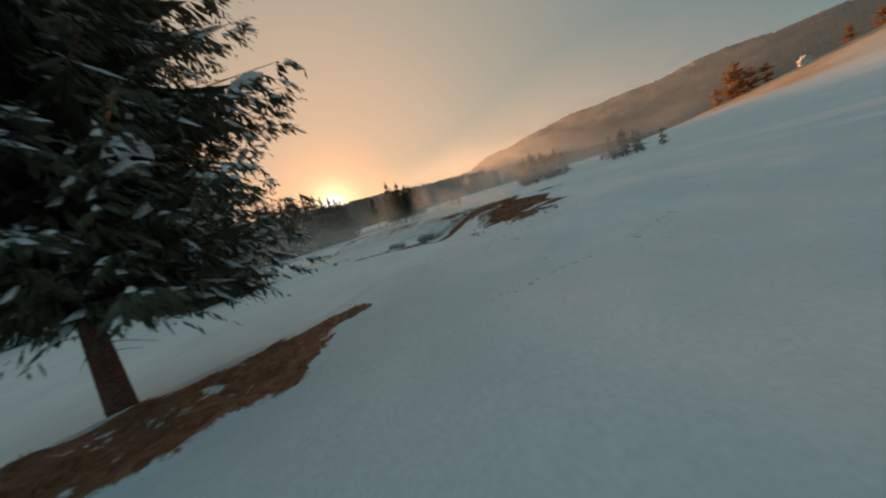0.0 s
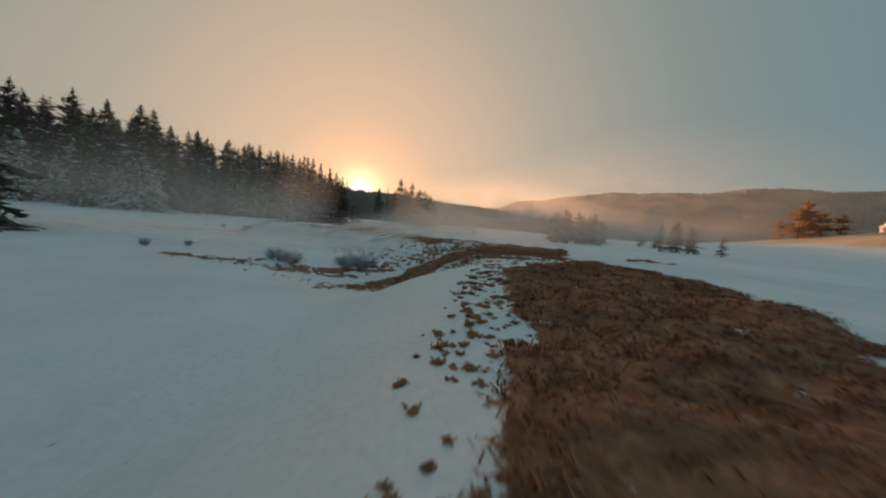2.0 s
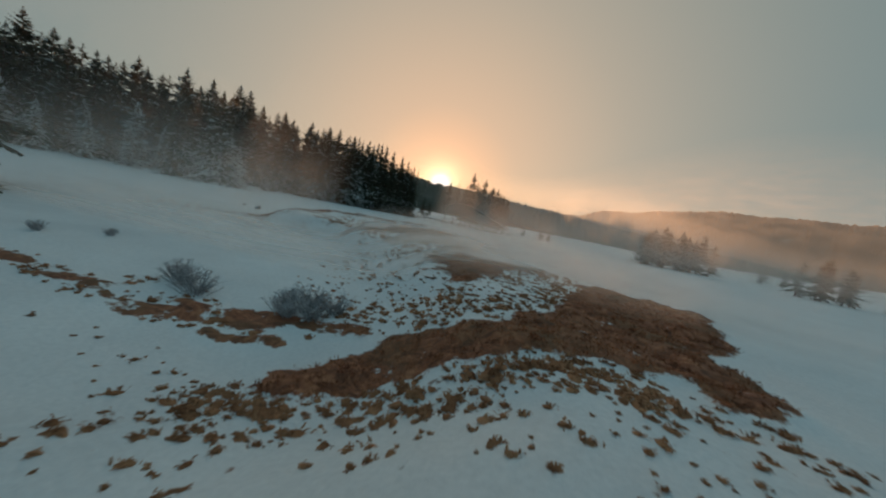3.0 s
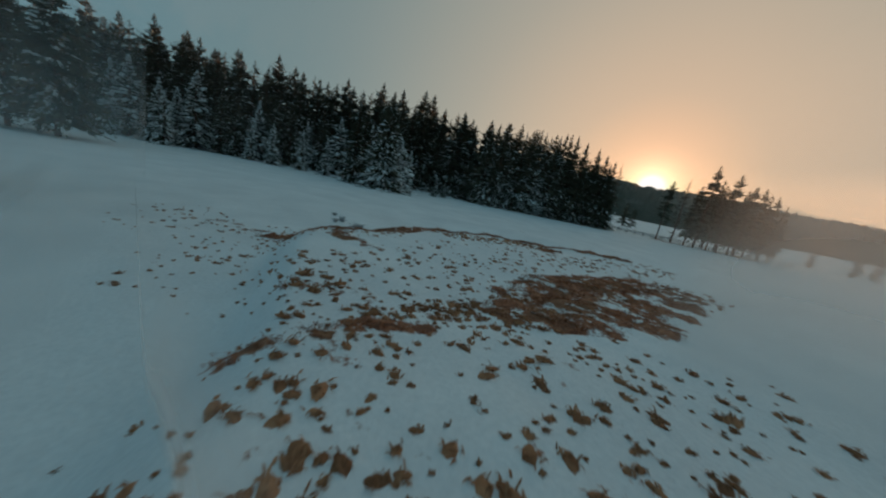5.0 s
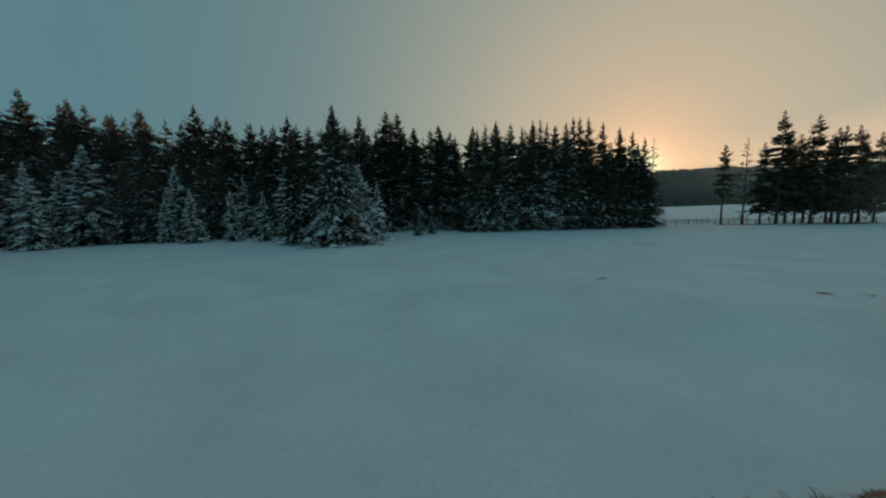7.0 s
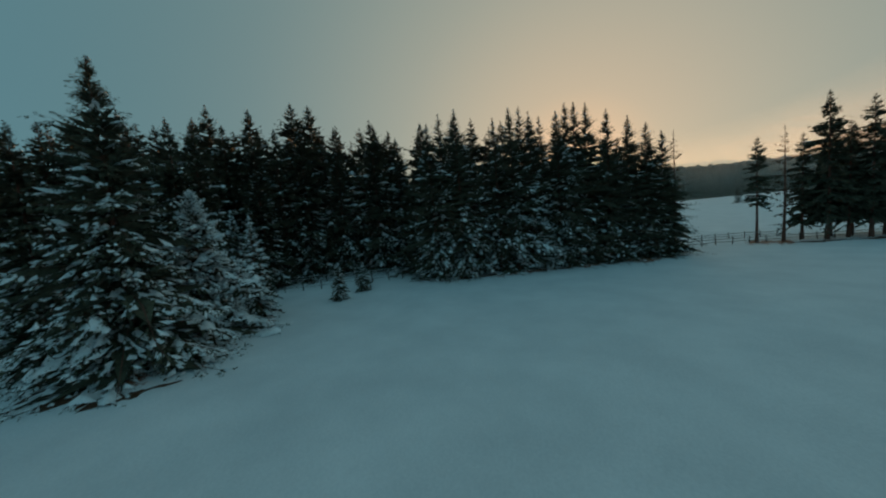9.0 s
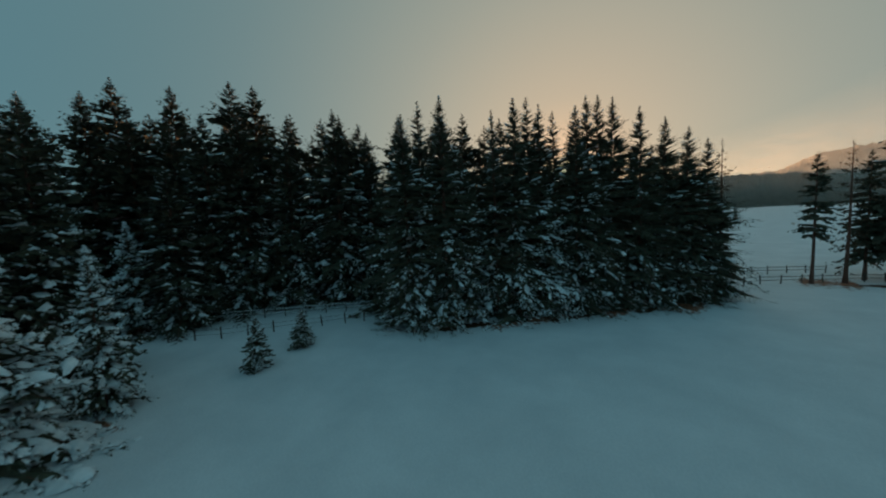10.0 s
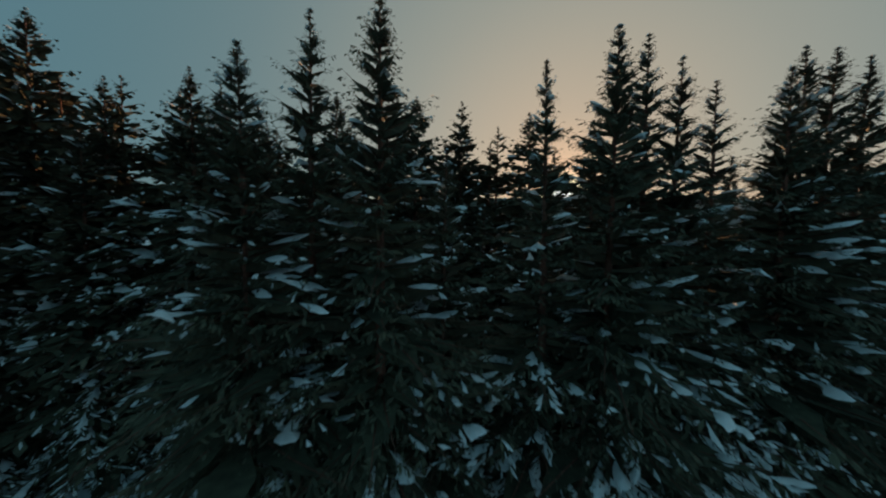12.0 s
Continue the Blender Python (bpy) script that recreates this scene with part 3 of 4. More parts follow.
        if pick.any():
            n = int(pick.sum())
            a0 = rng.uniform(0.0, 0.5, (n, 1))
            t0 = p[pick] + (tip[pick] - p[pick]) * a0
            t1 = p[pick] + (tip[pick] - p[pick]) * np.minimum(1.05, a0 + rng.uniform(0.3, 0.75, (n, 1)))
            wd = sd[pick] * (0.012 + 0.032 * ln[pick])[:, None] * rng.uniform(0.3, 1.4, (n, 1)) * snow_size
            rise = np.array([0, 0, 0.022 * snow_size])
            k1, k2 = rng.uniform(0.25, 0.75, (n, 1)), rng.uniform(0.25, 0.75, (n, 1))
            strip = np.concatenate([t0 + rise * 0.5, t0 + (t1 - t0) * k1 + wd - rise * 1.2, t1 + rise * 0.4, t0 + (t1 - t0) * k2 - wd - rise * 1.2, t0 * 0.45 + t1 * 0.55 + rise * 1.6], axis=0)
            sv.append(strip)
            for q in range(n):
                for a, d in ((0, 1), (1, 2), (2, 3), (3, 0)):
                    sf.append((scount + a * n + q, scount + d * n + q, scount + 4 * n + q))
            scount += 5 * n
    # short dead stubs on the bare stem
    for _ in range(stubs):
        a, z0, l = rng.uniform(0, 6.28), clear * rng.uniform(0.35, 1.1), rng.uniform(0.3, 1.3)
        o, sdv = np.array([math.cos(a), math.sin(a), rng.uniform(-0.35, 0.15)]), np.array([-math.sin(a), math.cos(a), 0.0])
        c = np.array([o * 0.1, o * (0.1 + l * 0.5), o * (0.1 + l) - up1 * l * 0.1]) + up1 * z0
        th = np.array([0.028, 0.018, 0.006])[:, None]
        tv.append(np.concatenate([c + sdv * th, c - sdv * th, c - up1 * th], axis=0))
        for q in range(2):
            for a, d in ((0, 3), (3, 6), (6, 0)):
                tf.append((tcount + a + q, tcount + a + q + 1, tcount + d + q + 1, tcount + d + q))
        tcount += 9
    crown = mesh_from("crown", np.concatenate(bv), [tuple(x) for block in bf + bg for x in block.tolist()], needles or M_NEEDLES)
    # trunk with slight sweep
    rings, sides = 9, 8
    base = tcount
    trunk_v, lean = [], rng.uniform(-0.006, 0.006, 2) * H
    for r in range(rings):
        u = r / (rings - 1)
        rad = (0.0095 * H + 0.03) * (1 - u) ** 0.9 * (1.35 if r == 0 else 1.0) + 0.012
        for q in range(sides):
            a = q / sides * 2 * math.pi
            rr = rad * (1 + 0.12 * math.sin(3 * a + seed + r))
            trunk_v.append((lean[0] * math.sin(u * 3.1) + rr * math.cos(a), lean[1] * math.sin(u * 3.1) + rr * math.sin(a), -0.25 + (H + 0.2) * u))
    for r in range(rings - 1):
        for q in range(sides):
            q2 = (q + 1) % sides
            tf.append((base + r * sides + q, base + r * sides + q2, base + (r + 1) * sides + q2, base + (r + 1) * sides + q))
    trunk = mesh_from("trunk", [tuple(x) for block in tv for x in block] + trunk_v, tf, M_BARK)
    snow = mesh_from("snow_load", np.concatenate(sv), sf, M_SNOW_LOAD, True) if sv else None
    return H, trunk, crown, snow


def plant(kind, at, tall, turn, name, label, category, group="", wide=1.0, lean=0.0):
    """Puts one tree of a kind on the ground, scaled to its height."""
    H, trunk, crown, snow = kind
    ob = new(name)
    k = tall / H
    ob.matrix_world = pose(at[0], at[1], height(*at), 0, lean, 0) @ pose(0, 0, 0, 0, 0, turn) @ Matrix.Diagonal((k * wide, k * wide, k, 1))
    part("trunk", trunk, ob, "brown scaly bark")
    c = part("crown", crown, ob, "dark green needle branches")
    if snow:
        tagged(part("snow_load", snow, c, "white snow lying on the branches"), kind="stuff")
    return tagged(ob, label, category, group)


rng = random.Random(11)
HERO = [spruce(q, 22.0, 4.5, 0.3, 62, 9, 15, 1.0, 0.28, 0.1, 1.9, 0.46, 0.16, fine=5, frost=0.9, frost_to=0.42, cone=0.31, sag0=0.6, low=0.0, tip_up=0.2, patchy=0.9) for q in (1, 2, 3)]
SLIM = [spruce(q, 22.0, 3.9, 0.5, 56, 8, 15, 1.0, 0.3, 0.1, 2.0, 0.46, 0.17, frost=0.75, frost_to=0.5, cone=0.27, sag0=0.6, fine=3, low=0.0, tip_up=0.2, patchy=0.9) for q in (11, 12)]
DARK = spruce(4, 22.0, 4.5, 0.4, 60, 9, 15, 0.6, 0.12, 0.1, 1.6, 0.46, 0.16, fine=4, frost=0.25, frost_to=0.4, cone=0.3, sag0=0.6, low=0.0, tip_up=0.2, patchy=0.9)
FILL = [spruce(q, 17.0, 4.6, 0.5, 24, 7, 9, 0.5, 0.1, 0.0, 1.3, 0.55, 0.26, frost=0.2, cone=0.6) for q in (14, 15)]
MID = [spruce(q, 27.0, 5.8, 0.8, 46, 7, 12, 0.95, 0.22, 0.0, 2.7, 0.58, 0.2, frost=0.7, frost_to=0.85, cone=0.42) for q in (21, 22, 23, 24)]
DEEP = [spruce(q, 25.0, 5.8, 2.0, 22, 6, 8, 0.4, 0.05, 0.0, 1.3, 0.62, 0.28, cone=0.5) for q in (27, 28)]
WHITE = [spruce(q, 12.0, 3.4, 0.2, 26, 8, 14, 1.0, 0.8, 0.0, 3.3, 0.85, 0.18, frost=1.0, frost_to=1.8, patchy=0.2) for q in (31, 32)]
BROAD = spruce(54, 12.5, 5.8, 0.2, 46, 9, 22, 1.0, 0.9, 0.0, 3.6, 0.9, 0.11, fine=4, frost=1.0, frost_to=2.0, cone=0.62, sag0=0.72, low=0.05, tip_up=0.22, patchy=0.2)
LOOSE = [spruce(q, 20.0, 4.2, 3.5, 30, 7, 16, 0.12, 0.0, 0.1, 1.0, 0.7, 0.18, cone=0.46) for q in (41, 42)]
PINE = spruce(43, 17.0, 2.9, 6.5, 20, 6, 12, 0.15, 0.0, 0.0, 1.0, 0.55, 0.2, low=0.1, cone=0.6)
NEAR = spruce(51, 24.0, 6.3, 3.2, 76, 12, 28, 1.0, 0.85, 0.03, 1.75, 0.30, 0.10, fine=9, low=0.14, sag0=0.26, frost=0.25, cone=1.0, tip_up=0.2, stubs=9, uneven=0.35, patchy=0.5)
LONE = spruce(53, 19.0, 5.0, 0.4, 44, 9, 22, 0.6, 0.25, 0.0, 1.4, 0.85, 0.16, cone=0.45)
STEM = spruce(55, 20.0, 5.0, 2.6, 44, 9, 20, 1.0, 0.5, 0.0, 2.6, 0.6, 0.16, cone=0.42, sag0=0.6, low=0.0, frost=0.5)
FRONT = spruce(52, 20.5, 7.0, 0.4, 56, 9, 24, 1.0, 0.06, 0.0, 3.0, 0.8, 0.11, fine=6, frost=1.05, frost_to=0.6, cone=0.38, patchy=0.35, sag0=0.75, low=0.02, tip_up=0.26)
SAPLING = [spruce(s, 3.0, 0.8, 0.05, 24, 11, 18, 0.8, 0.5, 0.0, 1.3, 0.6, 0.16, frost=0.6, frost_to=1.6) for s in (61, 62)]
FAR_LARCH = spruce(73, 14.0, 4.6, 1.0, 18, 6, 9, 0.0, 0.0, 0, 1, 0.4, 0.22, needles=M_LARCH, low=0.3, cone=0.9)
LARCH = spruce(81, 18.5, 2.2, 1.5, 26, 4, 7, 0.0, 0.0, 0.1, 1, 0.5, 0.05, needles=M_TWIGS, low=0.1, inner=False)

plant(NEAR, (-10.1, 8.2), 24.0, 40, "spruce_tree", "large dark spruce with a bare lower trunk and light snow", "tree", lean=3)
plant(LONE, (-30.5, 40.1), 19.5, 200, "spruce_tree", "lone tall snow-dusted spruce standing in the meadow", "tree", wide=1.25)
plant(FRONT, (-68.2, 89.6), 20.5, 0, "spruce_tree", "broad spruce bent under heavy snow at the meadow edge", "tree")
plant(BROAD, (-71.0, 94.4), 12.4, 30, "spruce_tree", "broad young spruce with branches weighed down by snow", "tree")
for x, y, top in ((-80.6, 95.4, 21.0), (-81.0, 97.6, 20.8), (-75.0, 85.6, 17.6), (-80, 90, 18.5)):
    plant(rng.choice(MID), (x, y), top, rng.uniform(0, 360), "spruce_tree", "dark spruce behind the broad snowy ones", "tree", "spruces behind the broad snowy one", wide=0.95)
plant(WHITE[0], (-72.9, 99.2), 10.2, 0, "spruce_tree", "small snow-laden spruce beside a larger one", "tree", wide=0.85)
plant(SAPLING[0], (-71.2, 107.2), 4.0, 0, "spruce_sapling", "small snow-covered spruce sapling in the meadow", "sapling", "saplings by the fence", wide=1.2)
plant(SAPLING[1], (-72.6, 111.5), 3.6, 0, "spruce_sapling", "small snow-covered spruce sapling in the meadow", "sapling", "saplings by the fence", wide=1.2)

# the clump at the end of the wood: place along its front and height of the top
CLUMP = [(-68.0, 120.9, 21.6), (-66.8, 122.2, 22.3), (-65.3, 123.7, 23.3), (-63.9, 125.3, 18.3), (-61.5, 127.7, 21.4), (-60.0, 129.2, 23.1), (-58.9, 130.6, 22.7), (-57.9, 131.5, 22.0),
         (-56.9, 132.7, 21.3), (-55.3, 134.2, 22.4), (-54.2, 135.5, 22.9), (-53.2, 136.4, 22.9), (-52.0, 137.8, 22.8), (-50.1, 139.6, 22.3), (-47.5, 142.3, 20.6), (-45.9, 144.0, 20.1)]
for i, (x, y, top) in enumerate(CLUMP):
    kind = DARK if i > 9 else HERO[i % 3] if i in (0, 2, 5, 9) else SLIM[i % 2]
    j = 0.0 if i in (0, 2, 5, 9, 13, 15) else 0.5
    plant(kind, (x - j, y + j), top + (0.5 if j else -0.3), rng.uniform(0, 360), "spruce_tree", "tall dark spruce in a dense clump, snow on its lower branches", "tree", "spruces of the clump", wide=1.25 if i > 13 else 1.12)

for row in range(3):
    for i in range(11):
        u = i / 10
        x, y = -73.5 + 26.5 * u - 4.0 * row + rng.uniform(-1, 1), 124.5 + 25.5 * u + 4.2 * row + rng.uniform(-1, 1)
        plant(FILL[i % 2], (x, y), rng.uniform(15.2, 18.0), rng.uniform(0, 360), "spruce_tree", "dark spruce standing inside a dense clump", "tree", "spruces of the clump", wide=1.15)
for x, y, tall in ((-48.5, 144.5, 19), (-46.0, 147.5, 18), (-44.2, 145.8, 18.5), (-51, 143, 18.5), (-53.6, 139.4, 19), (-49.2, 141.6, 18), (-56.6, 136.6, 19.5), (-60.4, 132.6, 19)):
    plant(DARK, (x, y), tall, rng.uniform(0, 360), "spruce_tree", "dark spruce at the far end of the clump", "tree", "spruces of the clump", wide=1.25)
plant(LARCH, (-42.9, 147.3), 18.4, 20, "larch_tree", "thin bare larch at the end of the clump", "tree")
plant(LARCH, (-30.0, 161.5), 18.2, 120, "larch_tree", "thin bare larch by the fence", "tree")

# main wood: its front row by height of the tops, then rows behind
WOOD = [(-128.2, 39.5, 31.5), (-125.8, 45.1, 29), (-123.1, 51.5, 30.5), (-120.3, 57.9, 29), (-117.9, 63.5, 26.5), (-115.9, 68.3, 28), (-112, 77.4, 29.5), (-110, 81.3, 27.5), (-106.8, 89.5, 25.8),
        (-104.6, 94.5, 28.3), (-102.6, 105.1, 30.5), (-98.6, 110.1, 29.7), (-94.4, 115.5, 30.6), (-92.6, 117.7, 30.1), (-90.1, 120.8, 26.3), (-87.3, 124.3, 26), (-85.8, 126.3, 26.1), (-84.2, 128.2, 25.3)]
for x, y, top in WOOD:
    plant(rng.choice(MID), (x, y), top, rng.uniform(0, 360), "spruce_tree", "tall dark spruce at the edge of the wood", "tree", "spruces of the wood", wide=1.15)
EDGE_Y = (-40, 10, 40, 62, 80, 100, 112, 122, 135, 150)
EDGE_X = (-110, -122, -126, -116, -107, -97, -91, -84, -74, -62)
for row, (back, gap) in enumerate(((-3.5, 4.0), (2.0, 3.6), (6.5, 3.6), (11.0, 4.2))):
    y = -38.0
    while y < 150:
        x = np.interp(y, EDGE_Y, EDGE_X) - back + rng.uniform(-1.2, 1.2)
        tall = (rng.uniform(22, 27.5) if row else rng.uniform(11, 19)) + 2 * (1 - smooth(50, 75, y))
        if row == 0:
            kind = rng.choice(MID + WHITE)
        else:
            kind = rng.choice(MID if row < 2 else DEEP)
        if not (row == 0 and y > 108):
            plant(kind, (x, y), tall, rng.uniform(0, 360), "spruce_tree", "dark spruce in the dense snowy wood", "tree", "spruces of the wood", wide=rng.uniform(1.0, 1.3))
        y += gap * rng.uniform(0.75, 1.3)

# small white trees before the wood
for x, y, tall in ((-111.8, 52.5, 15), (-106.5, 53.5, 12), (-103.3, 70.5, 9), (-97.3, 74, 10), (-92.3, 79.6, 9.5), (-86, 83.5, 9), (-79, 92, 6), (-113, 61, 5)):
    plant(rng.choice(WHITE), (x, y), tall, rng.uniform(0, 360), "spruce_tree", "young spruce white with frost before the wood", "tree", "young white spruces")
for x, y, tall in ((-78.2, 41.6, 23), (-83.5, 36.0, 22), (-89.0, 30.5, 23)):
    plant(STEM, (x, y), tall, rng.uniform(0, 360), "spruce_tree", "spruce with bare lower trunk and snowy boughs before the wood", "tree", "spruces with bare trunks")

# the open group right of the gap, with bare lower trunks
plant(PINE, (-33.2, 159.8), 17.0, 0, "pine_tree", "pine with a slender bare trunk by the fence", "tree")
for x, y, top in ((-25.1, 163.8, 22.6), (-27.6, 165, 17), (-22.6, 166, 18), (-20.4, 166.0, 21.1), (-18.4, 169, 17.5), (-16.9, 167.7, 18.5), (-15.2, 168.9, 18.5), (-12.5, 170.5, 17), (-24.0, 168.5, 19.5), (-21.5, 170, 18), (-17.6, 171.5, 19), (-14.2, 172.5, 17.5), (-10.6, 172, 15)):
    plant(rng.choice(LOOSE), (x, y), top, rng.uniform(0, 360), "spruce_tree", "dark conifer with a bare lower trunk by the fence", "tree", "trees beyond the gap")

# far trees in the valley
for x, y, tall in ((44, 174, 13), (47, 177, 15), (50, 174, 16), (53, 178, 14), (56, 175, 15), (58, 178, 14), (61, 175, 13), (64, 177, 15), (67, 175, 12), (54, 182, 15), (61, 182, 14), (47, 181, 14),
                   (86, 163, 12), (90, 161, 13), (94, 165, 14), (98, 163, 12), (102, 166, 11), (112, 164, 9), (6, 205, 8), (10, 208, 7), (-3, 204, 6), (-100, 420, 11), (-62, 212, 11), (-59, 214, 9), (-30, 330, 9), (120, 240, 12), (128, 238, 10)):
    plant(rng.choice(DEEP), (x, y), tall, rng.uniform(0, 360), "conifer_tree", "distant dark conifer on the snowy valley floor", "tree", "far trees in the valley", wide=1.5)


# ---- fences ----
def rail_mesh(length, r):
    bm = bmesh.new()
    bmesh.ops.create_cone(bm, segments=7, radius1=r, radius2=r * 0.8, depth=length, cap_ends=True, matrix=pose(0, 0, 0, 0, 90, 0))
    return bm_mesh("rail", bm, M_FENCE)


def post_mesh(tall):
    bm = bmesh.new()
    bmesh.ops.create_cone(bm, segments=8, radius1=0.075, radius2=0.06, depth=tall, cap_ends=True, matrix=pose(0, 0, tall / 2 - 0.15))
    bmesh.ops.create_cone(bm, segments=8, radius1=0.06, radius2=0.01, depth=0.06, cap_ends=True, matrix=pose(0, 0, tall - 0.12))
    return bm_mesh("post", bm, M_FENCE)


POST, RAIL, RAIL_SNOW = post_mesh(1.35), rail_mesh(2.5, 0.045), rail_mesh(2.5, 0.05)
RAIL_SNOW.materials[0] = M_SNOW_LOAD


def fence(label, line, gap=2.3, snowy=False, slim=1.0):
    ob = tagged(new("fence"), label, "fence")
    pts = []
    for (ax, ay), (bx, by) in zip(line, line[1:]):
        n = max(1, round(math.hypot(bx - ax, by - ay) / gap))
        pts += [(ax + (bx - ax) * i / n, ay + (by - ay) * i / n) for i in range(n)]
    pts.append(line[-1])
    for x, y in pts:
        part("post", POST, ob).matrix_world = pose(x, y, height(x, y), rng.uniform(-4, 4), rng.uniform(-4, 4), rng.uniform(0, 360))
    for (ax, ay), (bx, by) in zip(pts, pts[1:]):
        for z in (0.5, 0.95):
            za, zb = height(ax, ay) + z + rng.uniform(-0.05, 0.05), height(bx, by) + z + rng.uniform(-0.05, 0.05)
            L = math.hypot(bx - ax, by - ay)
            m = pose((ax + bx) / 2, (ay + by) / 2, (za + zb) / 2, 0, -math.degrees(math.atan2(zb - za, L)), math.degrees(math.atan2(by - ay, bx - ax)))
            part("rail", RAIL, ob).matrix_world = m @ Matrix.Diagonal((L / 2.4, slim, slim, 1))
            if snowy:
                part("snow_cap", RAIL_SNOW, ob, "snow lying on the rail").matrix_world = m @ pose(0, 0, 0.06) @ Matrix.Diagonal((L / 2.5, 1.3, 0.8, 1))
    return ob


fence("weathered wooden post-and-rail fence along the meadow", [(-106, 79), (-89.2, 101.1), (-82, 108), (-75, 117.6), (-69.5, 123.5)], slim=0.4)
fence("weathered wooden fence at the foot of the wood", [(-112, 82), (-96, 103.6), (-79, 120.5), (-72, 128)], snowy=True)
fence("weathered wooden fence across the gap in the trees", [(-47, 148.5), (-38.3, 157.2), (-32, 161), (-20, 168), (-6, 174)])
fence("weathered wooden fence at the far side of the track", [(-50, 158), (-36.5, 166.5), (-30, 170)])


# ---- house on the sunlit slope ----
def house(at, turn):
    ob = new("house")
    z = height(*at)
    ob.matrix_world = pose(at[0], at[1], z, 0, 0, turn)
    W, D, H, G = 5.6, 4.8, 2.9, 2.3
    bm = bmesh.new()
    v = [bm.verts.new(p) for p in ((-W / 2, -D / 2, -1.5), (W / 2, -D / 2, -1.5), (W / 2, D / 2, -1.5), (-W / 2, D / 2, -1.5),
                                   (-W / 2, -D / 2, H), (W / 2, -D / 2, H), (W / 2, D / 2, H), (-W / 2, D / 2, H), (-W / 2, 0, H + G), (W / 2, 0, H + G))]
    for f in ((0, 1, 5, 4), (1, 2, 6, 9, 5), (2, 3, 7, 6), (3, 0, 4, 8, 7)):
        bm.faces.new([v[i] for i in f])
    part("wall", bm_mesh("wall", bm, M_WALL), ob)
    for s in (-1, 1):
        bm = bmesh.new()
        ang = math.degrees(math.atan2(G, D / 2))
        add_box(bm, (W + 1.2, math.hypot(G, D / 2) + 0.7, 0.22), (0, s * (D / 4 + 0.2), H + G / 2 - 0.05), (-s * ang, 0, 0))
        part("roof", bm_mesh("roof", bm, M_SNOW_LOAD), ob, "snow-covered pitched roof")
    bm = bmesh.new()
    add_box(bm, (0.7, 0.7, 1.6), (1.5, 0.6, H + G + 0.2))
    part("chimney", bm_mesh("chimney", bm, M_WALL), ob)
    for x in (-1.8, 0, 1.8):
        for zz in (1.4,):
            for s in (-1, 1):
                bm = bmesh.new()
                add_box(bm, (0.7, 0.1, 0.9), (x, s * (D / 2 + 0.02), zz))
                part("window", bm_mesh("window", bm, M_GLASS), ob)
    return tagged(ob, "small white farmhouse with a pitched roof on the slope", "house")


house((268, 240), 62)
for x, y, tall in ((240, 262, 27), (233, 258, 22), (247, 268, 20), (252, 262, 18), (257, 255, 15), (226, 264, 15), (290, 232, 12), (318, 236, 16), (324, 230, 13)):
    plant(FAR_LARCH, (x, y), tall, rng.uniform(0, 360), "larch_tree", "rust-brown larch beside the farmhouse in the last sunlight", "tree", "trees beside the farmhouse", wide=1.3)


# ---- dead grass ----
def blades(verts, faces, r, x, y, z, size, count, spread, lean=None, broad=1.0):
    """Bent blades of one tuft."""
    lean = r.uniform(0, 2 * math.pi) if lean is None else lean
    for _ in range(count):
        a = lean + r.normal(0, 1.2)
        l = size * r.uniform(0.5, 1.3)
        h = size * r.uniform(0.15, 0.6)
        bx, by = x + r.normal(0, spread), y + r.normal(0, spread)
        w = (0.005 + 0.007 * r.random()) * broad
        cx, cy = math.cos(a), math.sin(a)
        n = len(verts)
        verts += [(bx - cy * w, by + cx * w, z), (bx + cy * w, by - cx * w, z), (bx + cx * l * 0.5 + cy * w * 0.8, by + cy * l * 0.5 - cx * w * 0.8, z + h),
                  (bx + cx * l * 0.5 - cy * w * 0.8, by + cy * l * 0.5 + cx * w * 0.8, z + h), (bx + cx * l, by + cy * l, z + h * 0.55)]
        faces += [(n, n + 1, n + 2, n + 3), (n + 3, n + 2, n + 4)]


def grass_field(label, count, box, threshold, seed, tall):
    """Matted dead blades on the bare patches of one stretch of meadow."""
    r = np.random.default_rng(seed)
    verts, faces = [], []
    tries = placed = 0
    while placed < count and tries < count * 30:
        tries += 1
        x, y = r.uniform(box[0], box[1]), r.uniform(box[2], box[3])
        b = bareness(x, y)
        if b < threshold:
            continue
        placed += 1
        blades(verts, faces, r, x, y, surface(x, y, b) - 0.02, tall * r.uniform(0.5, 1.3) * (0.6 + 0.4 * b), 8, 0.07)
    return tagged(new("dead_grass", mesh_from("dead_grass", verts, faces, M_MAT)), label, "grass", kind="stuff")


